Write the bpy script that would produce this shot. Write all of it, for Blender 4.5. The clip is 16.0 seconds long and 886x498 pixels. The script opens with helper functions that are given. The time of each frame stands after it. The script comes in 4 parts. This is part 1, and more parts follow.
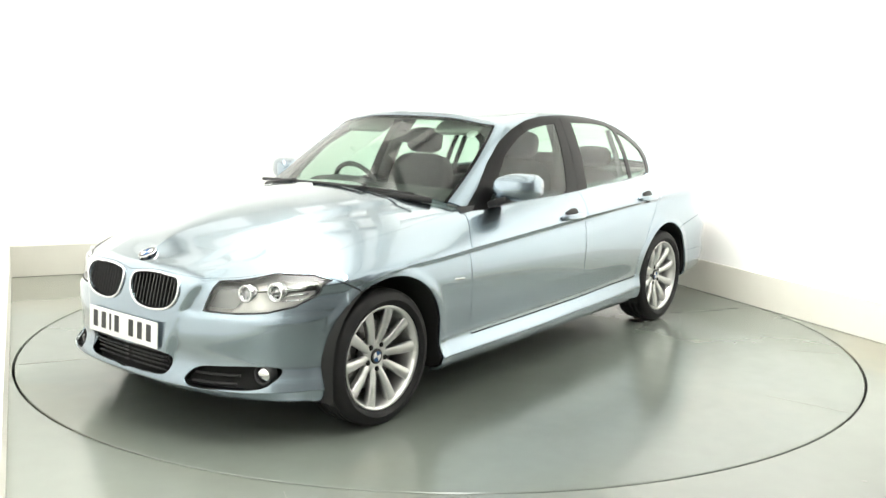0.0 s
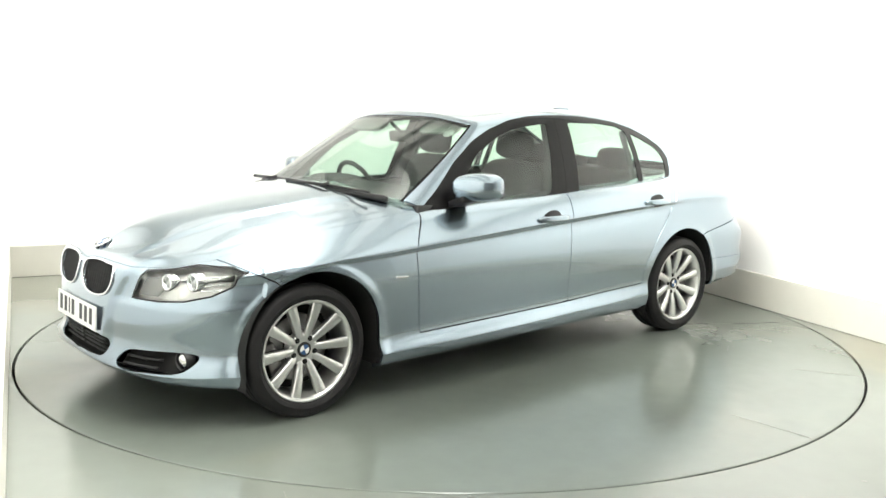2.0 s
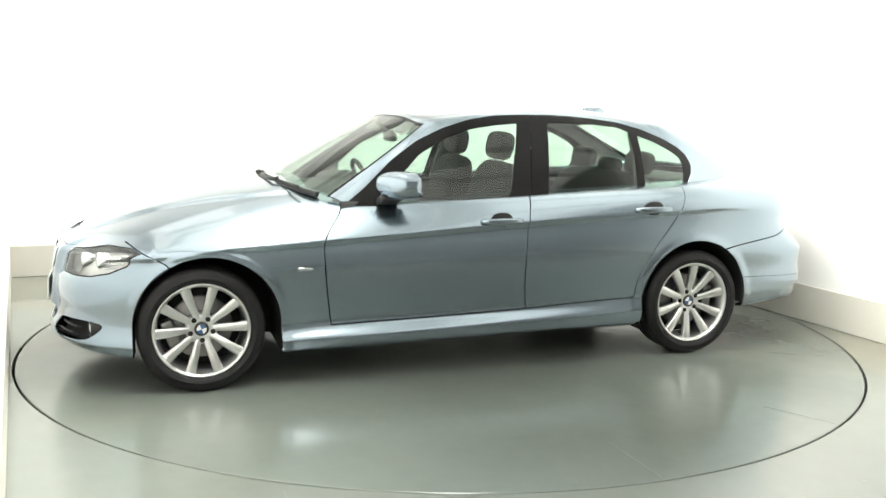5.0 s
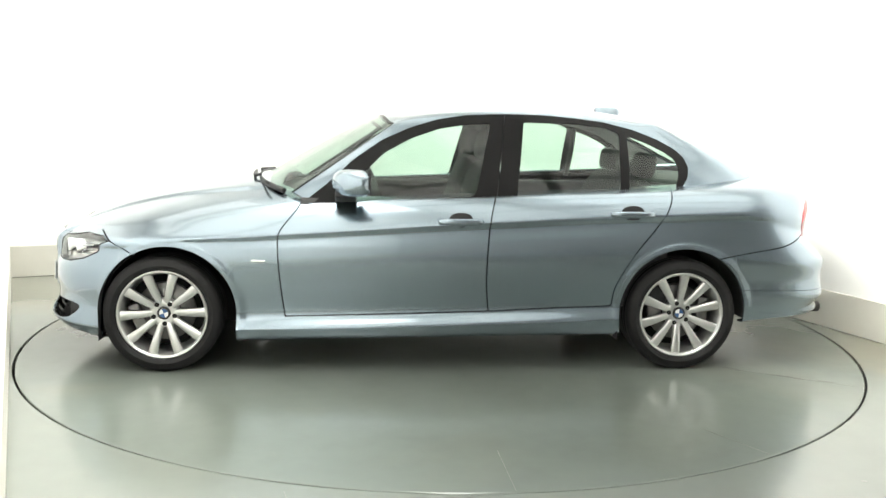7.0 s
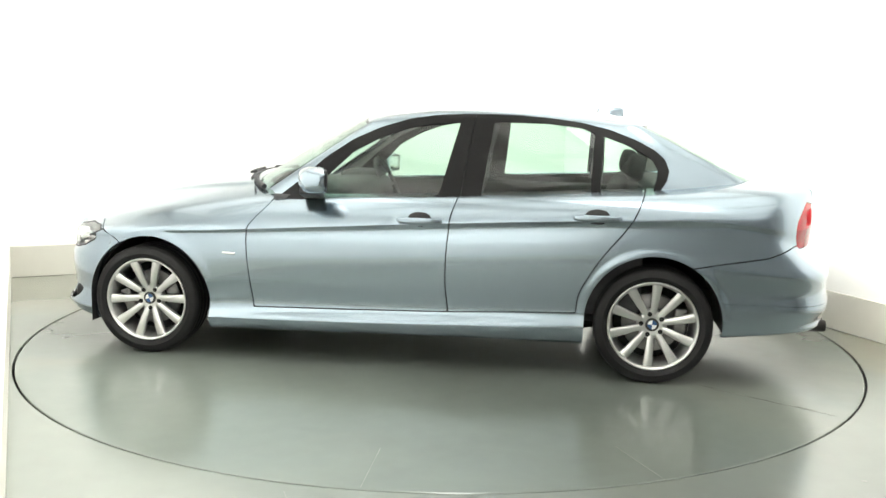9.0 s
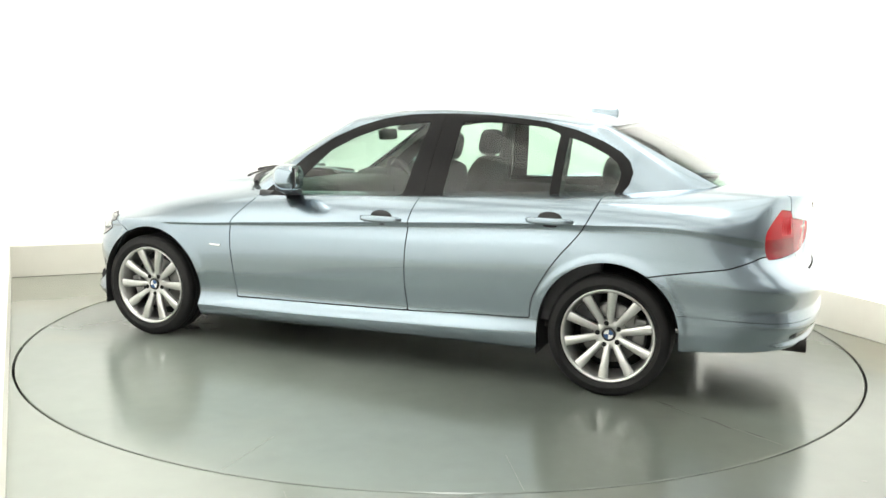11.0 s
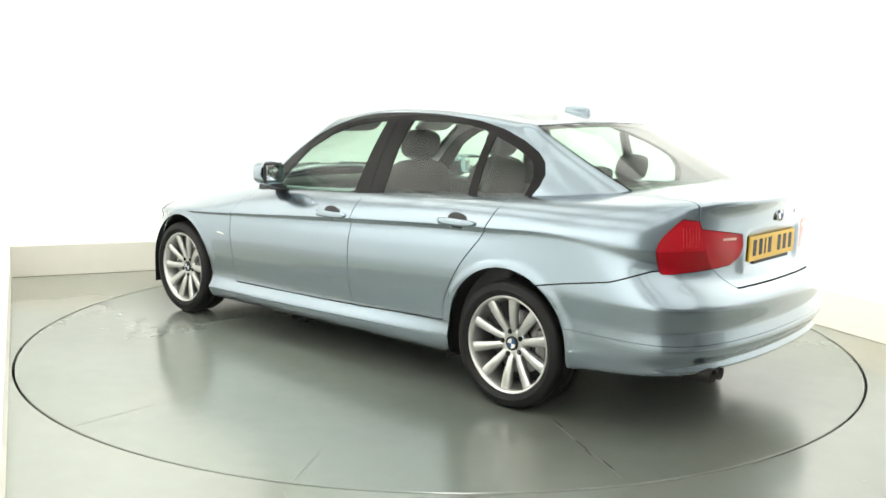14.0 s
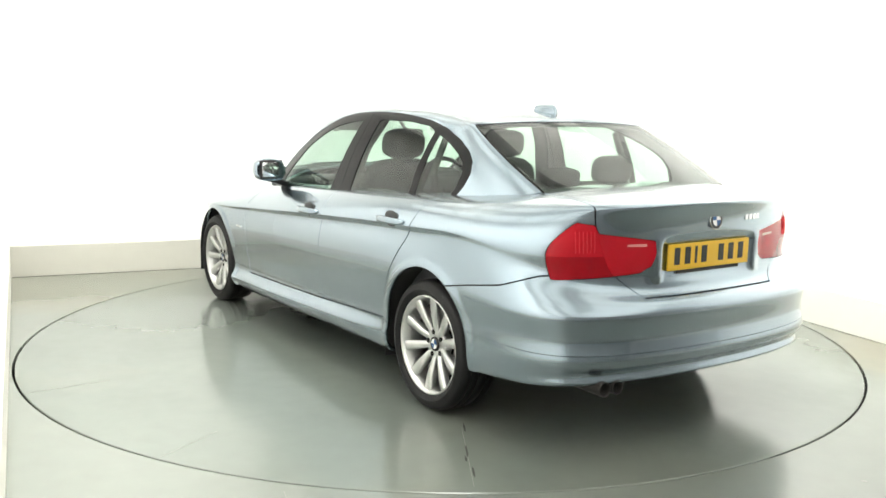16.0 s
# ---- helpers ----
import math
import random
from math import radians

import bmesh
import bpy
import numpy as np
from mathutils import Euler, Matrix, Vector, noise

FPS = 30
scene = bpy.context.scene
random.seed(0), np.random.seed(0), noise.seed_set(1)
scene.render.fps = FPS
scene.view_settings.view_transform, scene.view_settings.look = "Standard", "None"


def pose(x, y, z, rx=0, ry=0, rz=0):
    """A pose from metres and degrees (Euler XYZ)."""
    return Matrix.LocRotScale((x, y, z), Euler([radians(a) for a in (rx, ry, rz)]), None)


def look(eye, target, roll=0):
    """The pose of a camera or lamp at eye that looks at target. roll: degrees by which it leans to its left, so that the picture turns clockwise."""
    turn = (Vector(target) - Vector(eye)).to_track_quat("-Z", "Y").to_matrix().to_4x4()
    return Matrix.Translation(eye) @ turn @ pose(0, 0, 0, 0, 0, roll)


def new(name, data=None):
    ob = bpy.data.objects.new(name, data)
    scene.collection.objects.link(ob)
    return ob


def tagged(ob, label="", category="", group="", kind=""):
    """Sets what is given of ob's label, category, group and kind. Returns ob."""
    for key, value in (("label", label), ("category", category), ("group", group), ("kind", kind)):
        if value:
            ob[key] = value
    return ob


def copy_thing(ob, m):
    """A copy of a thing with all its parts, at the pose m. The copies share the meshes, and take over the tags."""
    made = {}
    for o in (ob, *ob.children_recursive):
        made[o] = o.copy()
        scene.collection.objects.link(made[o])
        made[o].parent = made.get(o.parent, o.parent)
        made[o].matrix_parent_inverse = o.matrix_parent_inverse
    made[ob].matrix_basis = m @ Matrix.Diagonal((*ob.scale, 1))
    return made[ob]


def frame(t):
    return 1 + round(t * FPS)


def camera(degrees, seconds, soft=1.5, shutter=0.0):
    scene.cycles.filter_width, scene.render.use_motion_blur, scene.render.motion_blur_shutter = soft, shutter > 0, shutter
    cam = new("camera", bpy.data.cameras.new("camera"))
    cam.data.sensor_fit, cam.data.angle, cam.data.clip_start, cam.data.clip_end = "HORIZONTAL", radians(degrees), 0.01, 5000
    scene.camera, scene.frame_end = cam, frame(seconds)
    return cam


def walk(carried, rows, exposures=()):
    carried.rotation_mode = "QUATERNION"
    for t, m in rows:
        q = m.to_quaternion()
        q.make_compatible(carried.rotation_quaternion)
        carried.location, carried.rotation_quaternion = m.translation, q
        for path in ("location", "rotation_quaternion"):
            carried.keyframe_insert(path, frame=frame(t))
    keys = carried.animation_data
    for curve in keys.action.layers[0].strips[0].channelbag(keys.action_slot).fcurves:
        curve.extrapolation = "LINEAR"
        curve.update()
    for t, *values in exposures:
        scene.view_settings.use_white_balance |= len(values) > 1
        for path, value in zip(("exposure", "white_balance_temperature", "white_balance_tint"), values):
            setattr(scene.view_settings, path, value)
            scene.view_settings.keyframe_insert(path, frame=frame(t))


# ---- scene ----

# ================= camera =================
EYE = (0.0, -5.50, 1.3736)
cam = camera(53.23, 16.0, soft=1.5)
VIEW = look(EYE, (0.0037, -0.0655, 0.5275), 1.18)
walk(cam, [(0.0, VIEW), (16.0, VIEW)])

# ================= light and exposure =================
scene.view_settings.exposure = 0.24
world = bpy.data.worlds.new("world")
scene.world = world
world.use_nodes = True
world.node_tree.nodes["Background"].inputs[0].default_value = (0.9, 0.95, 1.0, 1)
world.node_tree.nodes["Background"].inputs[1].default_value = 0.05
CEILING_LIGHT = 1.1     # strength of the ceiling's light panels

WASH_SIDE, WASH_BACK = 140.0, 36.0      # watts of the unseen lights added to brighten the walls

# the room: a rectangle turned by 23 degrees
ROOM_TURN = radians(23.6)
E1 = Vector((math.cos(ROOM_TURN), math.sin(ROOM_TURN), 0))
E2 = Vector((-math.sin(ROOM_TURN), math.cos(ROOM_TURN), 0))
LEFT, RIGHT, BACK, FRONT, TOP = -2.60, 2.48, 2.66, -6.3, 3.3
DISC_R = 2.466


# ================= materials =================
def mat(name, base, rough=0.5, metal=0.0, **more):
    m = bpy.data.materials.new(name)
    m.use_nodes = True
    p = m.node_tree.nodes["Principled BSDF"]
    p.inputs["Base Color"].default_value = (*base, 1)
    p.inputs["Roughness"].default_value = rough
    p.inputs["Metallic"].default_value = metal
    for k, v in more.items():
        p.inputs[k.replace("_", " ")].default_value = v
    return m


def vary(m, scale, amount, detail=6, coords="Object", rough=0.0, bump=0.0, bump_scale=None):
    """Mottles the base colour of m by noise of that scale, and its roughness and relief on the way."""
    t = m.node_tree
    p = t.nodes["Principled BSDF"]
    base = tuple(p.inputs["Base Color"].default_value)
    co = t.nodes.new("ShaderNodeTexCoord")
    n1 = t.nodes.new("ShaderNodeTexNoise")
    n1.inputs["Scale"].default_value, n1.inputs["Detail"].default_value = scale, detail
    t.links.new(co.outputs[coords], n1.inputs["Vector"])
    n2 = t.nodes.new("ShaderNodeTexNoise")
    n2.inputs["Scale"].default_value, n2.inputs["Detail"].default_value = scale * 9, detail
    t.links.new(co.outputs[coords], n2.inputs["Vector"])
    add = t.nodes.new("ShaderNodeMath")
    add.operation = "MULTIPLY_ADD"
    add.inputs[1].default_value = 0.35
    t.links.new(n2.outputs["Fac"], add.inputs[0])
    t.links.new(n1.outputs["Fac"], add.inputs[2])
    ramp = t.nodes.new("ShaderNodeMapRange")
    ramp.inputs["From Min"].default_value, ramp.inputs["From Max"].default_value = 0.35, 1.0
    ramp.inputs["To Min"].default_value, ramp.inputs["To Max"].default_value = 1 - amount, 1 + amount
    t.links.new(add.outputs[0], ramp.inputs["Value"])
    mul = t.nodes.new("ShaderNodeVectorMath")
    mul.operation = "SCALE"
    mul.inputs[0].default_value = base[:3]
    t.links.new(ramp.outputs[0], mul.inputs["Scale"])
    t.links.new(mul.outputs[0], p.inputs["Base Color"])
    if rough:
        r = t.nodes.new("ShaderNodeMapRange")
        r.inputs["From Min"].default_value, r.inputs["From Max"].default_value = 0.3, 0.75
        r0 = p.inputs["Roughness"].default_value
        r.inputs["To Min"].default_value, r.inputs["To Max"].default_value = max(r0 - rough, 0.02), r0 + rough
        t.links.new(n1.outputs["Fac"], r.inputs["Value"])
        t.links.new(r.outputs[0], p.inputs["Roughness"])
    if bump:
        b = t.nodes.new("ShaderNodeBump")
        b.inputs["Strength"].default_value, b.inputs["Distance"].default_value = 1.0, bump
        n3 = t.nodes.new("ShaderNodeTexNoise")
        n3.inputs["Scale"].default_value, n3.inputs["Detail"].default_value = bump_scale or scale * 20, 4
        t.links.new(co.outputs[coords], n3.inputs["Vector"])
        t.links.new(n3.outputs["Fac"], b.inputs["Height"])
        t.links.new(b.outputs[0], p.inputs["Normal"])
    return m


def glass(name, tint=(0.88, 0.95, 0.91)):
    """Thin glass: clear, with a mirror's share by Fresnel."""
    m = bpy.data.materials.new(name)
    m.use_nodes = True
    t = m.node_tree
    t.nodes.clear()
    out = t.nodes.new("ShaderNodeOutputMaterial")
    mix = t.nodes.new("ShaderNodeMixShader")
    lw = t.nodes.new("ShaderNodeLayerWeight")
    lw.inputs["Blend"].default_value = 0.5
    pw = t.nodes.new("ShaderNodeMath")
    pw.operation = "POWER"
    pw.inputs[1].default_value = 4.5
    t.links.new(lw.outputs["Facing"], pw.inputs[0])
    fr = t.nodes.new("ShaderNodeMath")
    fr.operation = "MULTIPLY_ADD"
    fr.inputs[1].default_value, fr.inputs[2].default_value = 0.9, 0.06
    t.links.new(pw.outputs[0], fr.inputs[0])
    tr = t.nodes.new("ShaderNodeBsdfTransparent")
    tr.inputs[0].default_value = (*tint, 1)
    gl = t.nodes.new("ShaderNodeBsdfGlossy")
    gl.inputs["Roughness"].default_value = 0.01
    t.links.new(fr.outputs[0], mix.inputs[0])
    t.links.new(tr.outputs[0], mix.inputs[1])
    t.links.new(gl.outputs[0], mix.inputs[2])
    t.links.new(mix.outputs[0], out.inputs[0])
    return m


def emit(name, color, strength):
    m = mat(name, color)
    p = m.node_tree.nodes["Principled BSDF"]
    p.inputs["Emission Color"].default_value = (*color, 1)
    p.inputs["Emission Strength"].default_value = strength
    return m


PAINT = mat("blue_metallic_paint", (0.272, 0.333, 0.385), 0.25, 1.0, Coat_Weight=1.0, Coat_Roughness=0.02, Coat_IOR=1.55)
BLACK = vary(mat("black_plastic", (0.012, 0.012, 0.013), 0.45), 30, 0.2)
GLOSS = mat("gloss_black_trim", (0.012, 0.0115, 0.012), 0.25, 0.0, Specular_IOR_Level=0.14)
DARK = mat("dark_void", (0.008, 0.008, 0.008), 0.9)
RUBBER = vary(mat("tyre_rubber", (0.009, 0.0085, 0.009), 0.6, 0.0, Specular_IOR_Level=0.3), 14, 0.25, bump=0.0006, bump_scale=240)
ALLOY = vary(mat("silver_alloy", (0.62, 0.62, 0.61), 0.30, 0.9), 9, 0.06)
STEEL = vary(mat("brake_steel", (0.22, 0.215, 0.21), 0.4, 1.0), 20, 0.15)
SOOT = vary(mat("sooty_steel", (0.035, 0.032, 0.03), 0.55, 0.6), 20, 0.2)
CHROME = mat("chrome", (0.72, 0.73, 0.74), 0.10, 1.0)
GLASS = glass("window_glass", (0.66, 0.79, 0.71))
LENS = glass("lamp_lens", (0.97, 0.98, 0.97))
RED = vary(mat("red_lens", (0.45, 0.008, 0.018), 0.18, 0.0, Specular_IOR_Level=0.35), 12, 0.12)
RED_RIB = mat("ribbed_red_lens", (0.56, 0.012, 0.022), 0.45, 0.0, Specular_IOR_Level=0.25)
RED_DARK = vary(mat("dark_red_lens", (0.30, 0.003, 0.010), 0.15, 0.0, Specular_IOR_Level=0.35), 10, 0.15)
PINK = mat("clear_red_lens", (0.75, 0.30, 0.28), 0.15, 0.0, Coat_Weight=1.0)
LAMP_GREY = vary(mat("lamp_housing", (0.74, 0.73, 0.71), 0.3, 0.25), 14, 0.06)
LAMP_SMOKE = vary(mat("smoky_lamp_panel", (0.20, 0.20, 0.20), 0.35, 0.3), 8, 0.1)
LAMP_DARK = mat("smoked_reflector", (0.42, 0.42, 0.43), 0.15, 0.9)
SEAT = vary(mat("charcoal_seat_cloth", (0.035, 0.035, 0.036), 0.85), 12, 0.25)
TRIM = vary(mat("charcoal_cabin_trim", (0.045, 0.045, 0.047), 0.7), 25, 0.2)
LINING = vary(mat("pale_headlining", (0.30, 0.30, 0.29), 0.9), 25, 0.1)
PLATE_Y = mat("yellow_plate", (0.80, 0.48, 0.02), 0.35)
PLATE_W = mat("white_plate", (0.78, 0.78, 0.76), 0.35)
INK = mat("plate_black", (0.02, 0.02, 0.02), 0.5)
BLUE = mat("badge_blue", (0.05, 0.11, 0.25), 0.25)
WHITE = mat("badge_white", (0.8, 0.8, 0.8), 0.2)
FLOOR = vary(mat("grey_floor_paint", (0.174, 0.189, 0.167), 0.185, 0.0, Specular_IOR_Level=1.0), 0.9, 0.10, coords="Object", rough=0.04, bump=0.0003, bump_scale=7)
DISC = vary(mat("turntable_paint", (0.150, 0.168, 0.150), 0.185, 0.0, Specular_IOR_Level=1.0), 1.1, 0.10, coords="Object", rough=0.04, bump=0.0003, bump_scale=7)
WALL = vary(mat("white_wall_paint", (0.86, 0.86, 0.845), 0.7), 0.8, 0.02)
SKIRT = vary(mat("cream_skirting_paint", (0.60, 0.585, 0.53), 0.5), 1.5, 0.05)
GROOVE = vary(mat("dirty_groove", (0.03, 0.03, 0.025), 0.9), 5, 0.3)


def stain(m, color, scale, low, high, strength):
    """Patches of another colour over m's base, where a stretched noise is high."""
    t = m.node_tree
    p = t.nodes["Principled BSDF"]
    src = p.inputs["Base Color"].links[0].from_socket
    co = t.nodes.new("ShaderNodeTexCoord")
    n = t.nodes.new("ShaderNodeTexNoise")
    n.inputs["Scale"].default_value, n.inputs["Detail"].default_value, n.inputs["Distortion"].default_value = scale, 7, 0.6
    t.links.new(co.outputs["Object"], n.inputs["Vector"])
    r = t.nodes.new("ShaderNodeMapRange")
    r.inputs["From Min"].default_value, r.inputs["From Max"].default_value, r.inputs["To Max"].default_value = low, high, strength
    t.links.new(n.outputs["Fac"], r.inputs["Value"])
    mx = t.nodes.new("ShaderNodeMix")
    mx.data_type = "RGBA"
    t.links.new(r.outputs[0], mx.inputs["Factor"])
    t.links.new(src, mx.inputs[6])
    mx.inputs[7].default_value = (*color, 1)
    t.links.new(mx.outputs[2], p.inputs["Base Color"])


stain(FLOOR, (0.25, 0.215, 0.15), 0.55, 0.50, 0.70, 0.42)
stain(DISC, (0.23, 0.205, 0.15), 0.6, 0.54, 0.72, 0.28)
stain(DISC, (0.12, 0.125, 0.11), 3.0, 0.55, 0.80, 0.25)
# grey for the unseen walls only, to darken what the car mirrors
DIMMING_GREY = vary(mat("reflection_dimming_grey", (0.36, 0.365, 0.37), 0.8), 0.8, 0.1)
SEAM = vary(mat("worn_joint", (0.13, 0.135, 0.115), 0.7), 6, 0.3)
PANEL = emit("light_panel", (1.0, 0.995, 0.94), CEILING_LIGHT)


# ================= mesh helpers =================
def part(name, bm, material, parent=None, label="", smooth=True):
    """Links a bmesh as one mesh object, under a thing or a part where parent is given."""
    me = bpy.data.meshes.new(name)
    bm.to_mesh(me)
    bm.free()
    me.materials.append(material)
    if smooth:
        for p in me.polygons:
            p.use_smooth = True
    ob = new(name, me)
    ob.parent = parent
    return tagged(ob, label)


def thing(name, label, category, group="", kind=""):
    return tagged(new(name), label, category, group, kind)


def box(bm, size, at=(0, 0, 0), turn=None, bevel=0.0, seg=2):
    made = bmesh.ops.create_cube(bm, size=1.0)["verts"]
    bmesh.ops.scale(bm, vec=size, verts=made)
    if bevel:
        edges = list({e for v in made for e in v.link_edges})
        made = list({v for f in bmesh.ops.bevel(bm, geom=edges, offset=bevel, segments=seg, profile=0.7, affect="EDGES")["faces"] for v in f.verts} | {v for v in made if v.is_valid})
    m = Matrix.Translation(at) @ (turn.to_4x4() if turn else Matrix())
    bmesh.ops.transform(bm, matrix=m, verts=[v for v in made if v.is_valid])
    return made


def lathe(bm, profile, seg=64, axis="Y", at=(0, 0, 0)):
    """Turns a profile of (radius, along) round an axis."""
    rows = []
    for r, a in profile:
        row = []
        for i in range(seg):
            t = 2 * math.pi * i / seg
            if axis == "Y":
                co = (r * math.cos(t), a, r * math.sin(t))
            elif axis == "X":
                co = (a, r * math.cos(t), r * math.sin(t))
            else:
                co = (r * math.cos(t), r * math.sin(t), a)
            row.append(bm.verts.new(Vector(co) + Vector(at)))
        rows.append(row)
    for a, b in zip(rows, rows[1:]):
        for i in range(seg):
            bm.faces.new((a[i], a[(i + 1) % seg], b[(i + 1) % seg], b[i]))
    return rows


def tube(bm, points, radius, seg=8, closed=False):
    pts = [Vector(p) for p in points]
    rows = []
    n = len(pts)
    for i, p in enumerate(pts):
        a = pts[(i - 1) % n] if closed or i else p
        b = pts[(i + 1) % n] if closed or i < n - 1 else p
        d = (b - a).normalized()
        s = d.cross(Vector((0, 0, 1)))
        s = s.normalized() if s.length > 1e-4 else Vector((1, 0, 0))
        u = s.cross(d)
        rows.append([bm.verts.new(p + radius * (math.cos(2 * math.pi * k / seg) * s + math.sin(2 * math.pi * k / seg) * u)) for k in range(seg)])
    pairs = list(zip(rows, rows[1:])) + ([(rows[-1], rows[0])] if closed else [])
    for a, b in pairs:
        for k in range(seg):
            bm.faces.new((a[k], a[(k + 1) % seg], b[(k + 1) % seg], b[k]))
    if not closed:
        bm.faces.new(rows[0]), bm.faces.new(rows[-1])


def curve(*pairs):
    """A smooth function through (x, value) pairs."""
    xs, ys = np.array(sorted(pairs), float).T
    d = np.gradient(ys, xs)

    def f(x):
        x = np.clip(np.asarray(x, float), xs[0], xs[-1])
        i = np.clip(np.searchsorted(xs, x) - 1, 0, len(xs) - 2)
        h = xs[i + 1] - xs[i]
        t = (x - xs[i]) / h
        return (ys[i] * (1 + 2 * t) + d[i] * h * t) * (1 - t) ** 2 + (ys[i + 1] * (3 - 2 * t) - d[i + 1] * h * (1 - t)) * t * t
    return f


def spline(ctrl, n):
    """Centripetal Catmull-Rom rows through ctrl (K, ..., 3), n samples for each span."""
    c = np.asarray(ctrl, float)
    c = np.concatenate([2 * c[:1] - c[1:2], c, 2 * c[-1:] - c[-2:-1]])
    k = np.sqrt(np.linalg.norm(np.diff(c, axis=0), axis=-1, keepdims=True)) + 1e-3
    out = []
    for i in range(1, len(c) - 2):
        t0, t1 = 0, k[i - 1]
        t2 = t1 + k[i]
        t3 = t2 + k[i + 1]
        for s in np.arange(n) / n:
            t = t1 + (t2 - t1) * s
            a1 = ((t1 - t) * c[i - 1] + (t - t0) * c[i]) / (t1 - t0)
            a2 = ((t2 - t) * c[i] + (t - t1) * c[i + 1]) / (t2 - t1)
            a3 = ((t3 - t) * c[i + 1] + (t - t2) * c[i + 2]) / (t3 - t2)
            b1 = ((t2 - t) * a1 + (t - t0) * a2) / (t2 - t0)
            b2 = ((t3 - t) * a2 + (t - t1) * a3) / (t3 - t1)
            out.append(((t2 - t) * b1 + (t - t1) * b2) / (t2 - t1))
    out.append(c[-2])
    return np.array(out)


def resample(line, n):
    d = np.r_[0, np.cumsum(np.linalg.norm(np.diff(line, axis=0), axis=1))]
    s = np.linspace(0, d[-1], n)
    return np.stack([np.interp(s, d, line[:, k]) for k in range(line.shape[1])], 1)


class Skin:
    """A triangle skin with smooth normals and two parameters a vertex, that can be cut along a field's zero line."""

    def __init__(self, v, n, uv, f):
        self.v, self.n, self.uv, self.f = v, n, uv, f

    @staticmethod
    def grid(P, flip=False):
        """From P (rows, columns, 3)."""
        r, k = P.shape[:2]
        v = P.reshape(-1, 3)
        i = np.arange(r * k).reshape(r, k)
        a, b, c, d = i[:-1, :-1].ravel(), i[1:, :-1].ravel(), i[1:, 1:].ravel(), i[:-1, 1:].ravel()
        f = np.concatenate([np.stack([a, b, c], 1), np.stack([a, c, d], 1)])
        if flip:
            f = f[:, ::-1]
        uv = np.stack(np.meshgrid(np.linspace(0, 1, r), np.linspace(0, 1, k), indexing="ij"), -1).reshape(-1, 2)
        area = np.linalg.norm(np.cross(v[f[:, 1]] - v[f[:, 0]], v[f[:, 2]] - v[f[:, 0]]), axis=1)
        f = f[area > 1e-9]
        s = Skin(v, np.zeros_like(v), uv, f)
        s.normals()
        return s

    def normals(self):
        v, f = self.v, self.f
        fn = np.cross(v[f[:, 1]] - v[f[:, 0]], v[f[:, 2]] - v[f[:, 0]])
        key = np.round(v, 5)
        _, inv = np.unique(key, axis=0, return_inverse=True)
        inv = inv.ravel()
        acc = np.zeros((inv.max() + 1, 3))
        for j in range(3):
            np.add.at(acc, inv[f[:, j]], fn)
        n = acc[inv]
        mid = np.abs(v[:, 1]) < 1e-6
        n[mid, 1] = 0
        self.n = n / np.maximum(np.linalg.norm(n, axis=1, keepdims=True), 1e-12)

    def cut(self, phi):
        """The side on which phi(v, uv) is negative."""
        p = phi(self.v, self.uv)
        p = np.where(np.abs(p) < 1e-7, 1e-7, p)
        neg = p[self.f] < 0
        cnt = neg.sum(1)
        keep = [self.f[cnt == 3]]
        V, N, U = [self.v], [self.n], [self.uv]
        extra, seen, nv, nn, nu = [], {}, [], [], []

        def mid(a, b):
            k = (a, b) if a < b else (b, a)
            if k not in seen:
                t = p[k[0]] / (p[k[0]] - p[k[1]])
                seen[k] = len(self.v) + len(nv)
                nv.append(self.v[k[0]] * (1 - t) + self.v[k[1]] * t)
                nn.append(self.n[k[0]] * (1 - t) + self.n[k[1]] * t)
                nu.append(self.uv[k[0]] * (1 - t) + self.uv[k[1]] * t)
            return seen[k]
        for tri in self.f[(cnt == 1) | (cnt == 2)].tolist():
            poly = []
            for j in range(3):
                a, b = tri[j], tri[(j + 1) % 3]
                if p[a] < 0:
                    poly.append(a)
                if (p[a] < 0) != (p[b] < 0):
                    poly.append(mid(a, b))
            for j in range(1, len(poly) - 1):
                extra.append((poly[0], poly[j], poly[j + 1]))
        if extra:
            keep.append(np.array(extra))
        if nv:
            V.append(np.array(nv)), N.append(np.array(nn)), U.append(np.array(nu))
        f = np.concatenate(keep)
        used, inv = np.unique(f, return_inverse=True)
        return Skin(np.concatenate(V)[used], np.concatenate(N)[used], np.concatenate(U)[used], inv.reshape(-1, 3))

    def split(self, phi, gap=0.0):
        """The two sides of phi's zero line: outside first, inside second, with half a gap taken from each."""
        return self.cut(lambda v, uv: gap - phi(v, uv)), self.cut(lambda v, uv: phi(v, uv) + gap)

    def mirrored(self):
        s = np.array([1, -1, 1])
        return Skin(self.v * s, self.n * s, self.uv.copy(), self.f[:, ::-1])

    def joined(self, o):
        return Skin(np.concatenate([self.v, o.v]), np.concatenate([self.n, o.n]), np.concatenate([self.uv, o.uv]), np.concatenate([self.f, o.f + len(self.v)]))

    def moved(self, d):
        return Skin(self.v + self.n * d, self.n, self.uv, self.f)

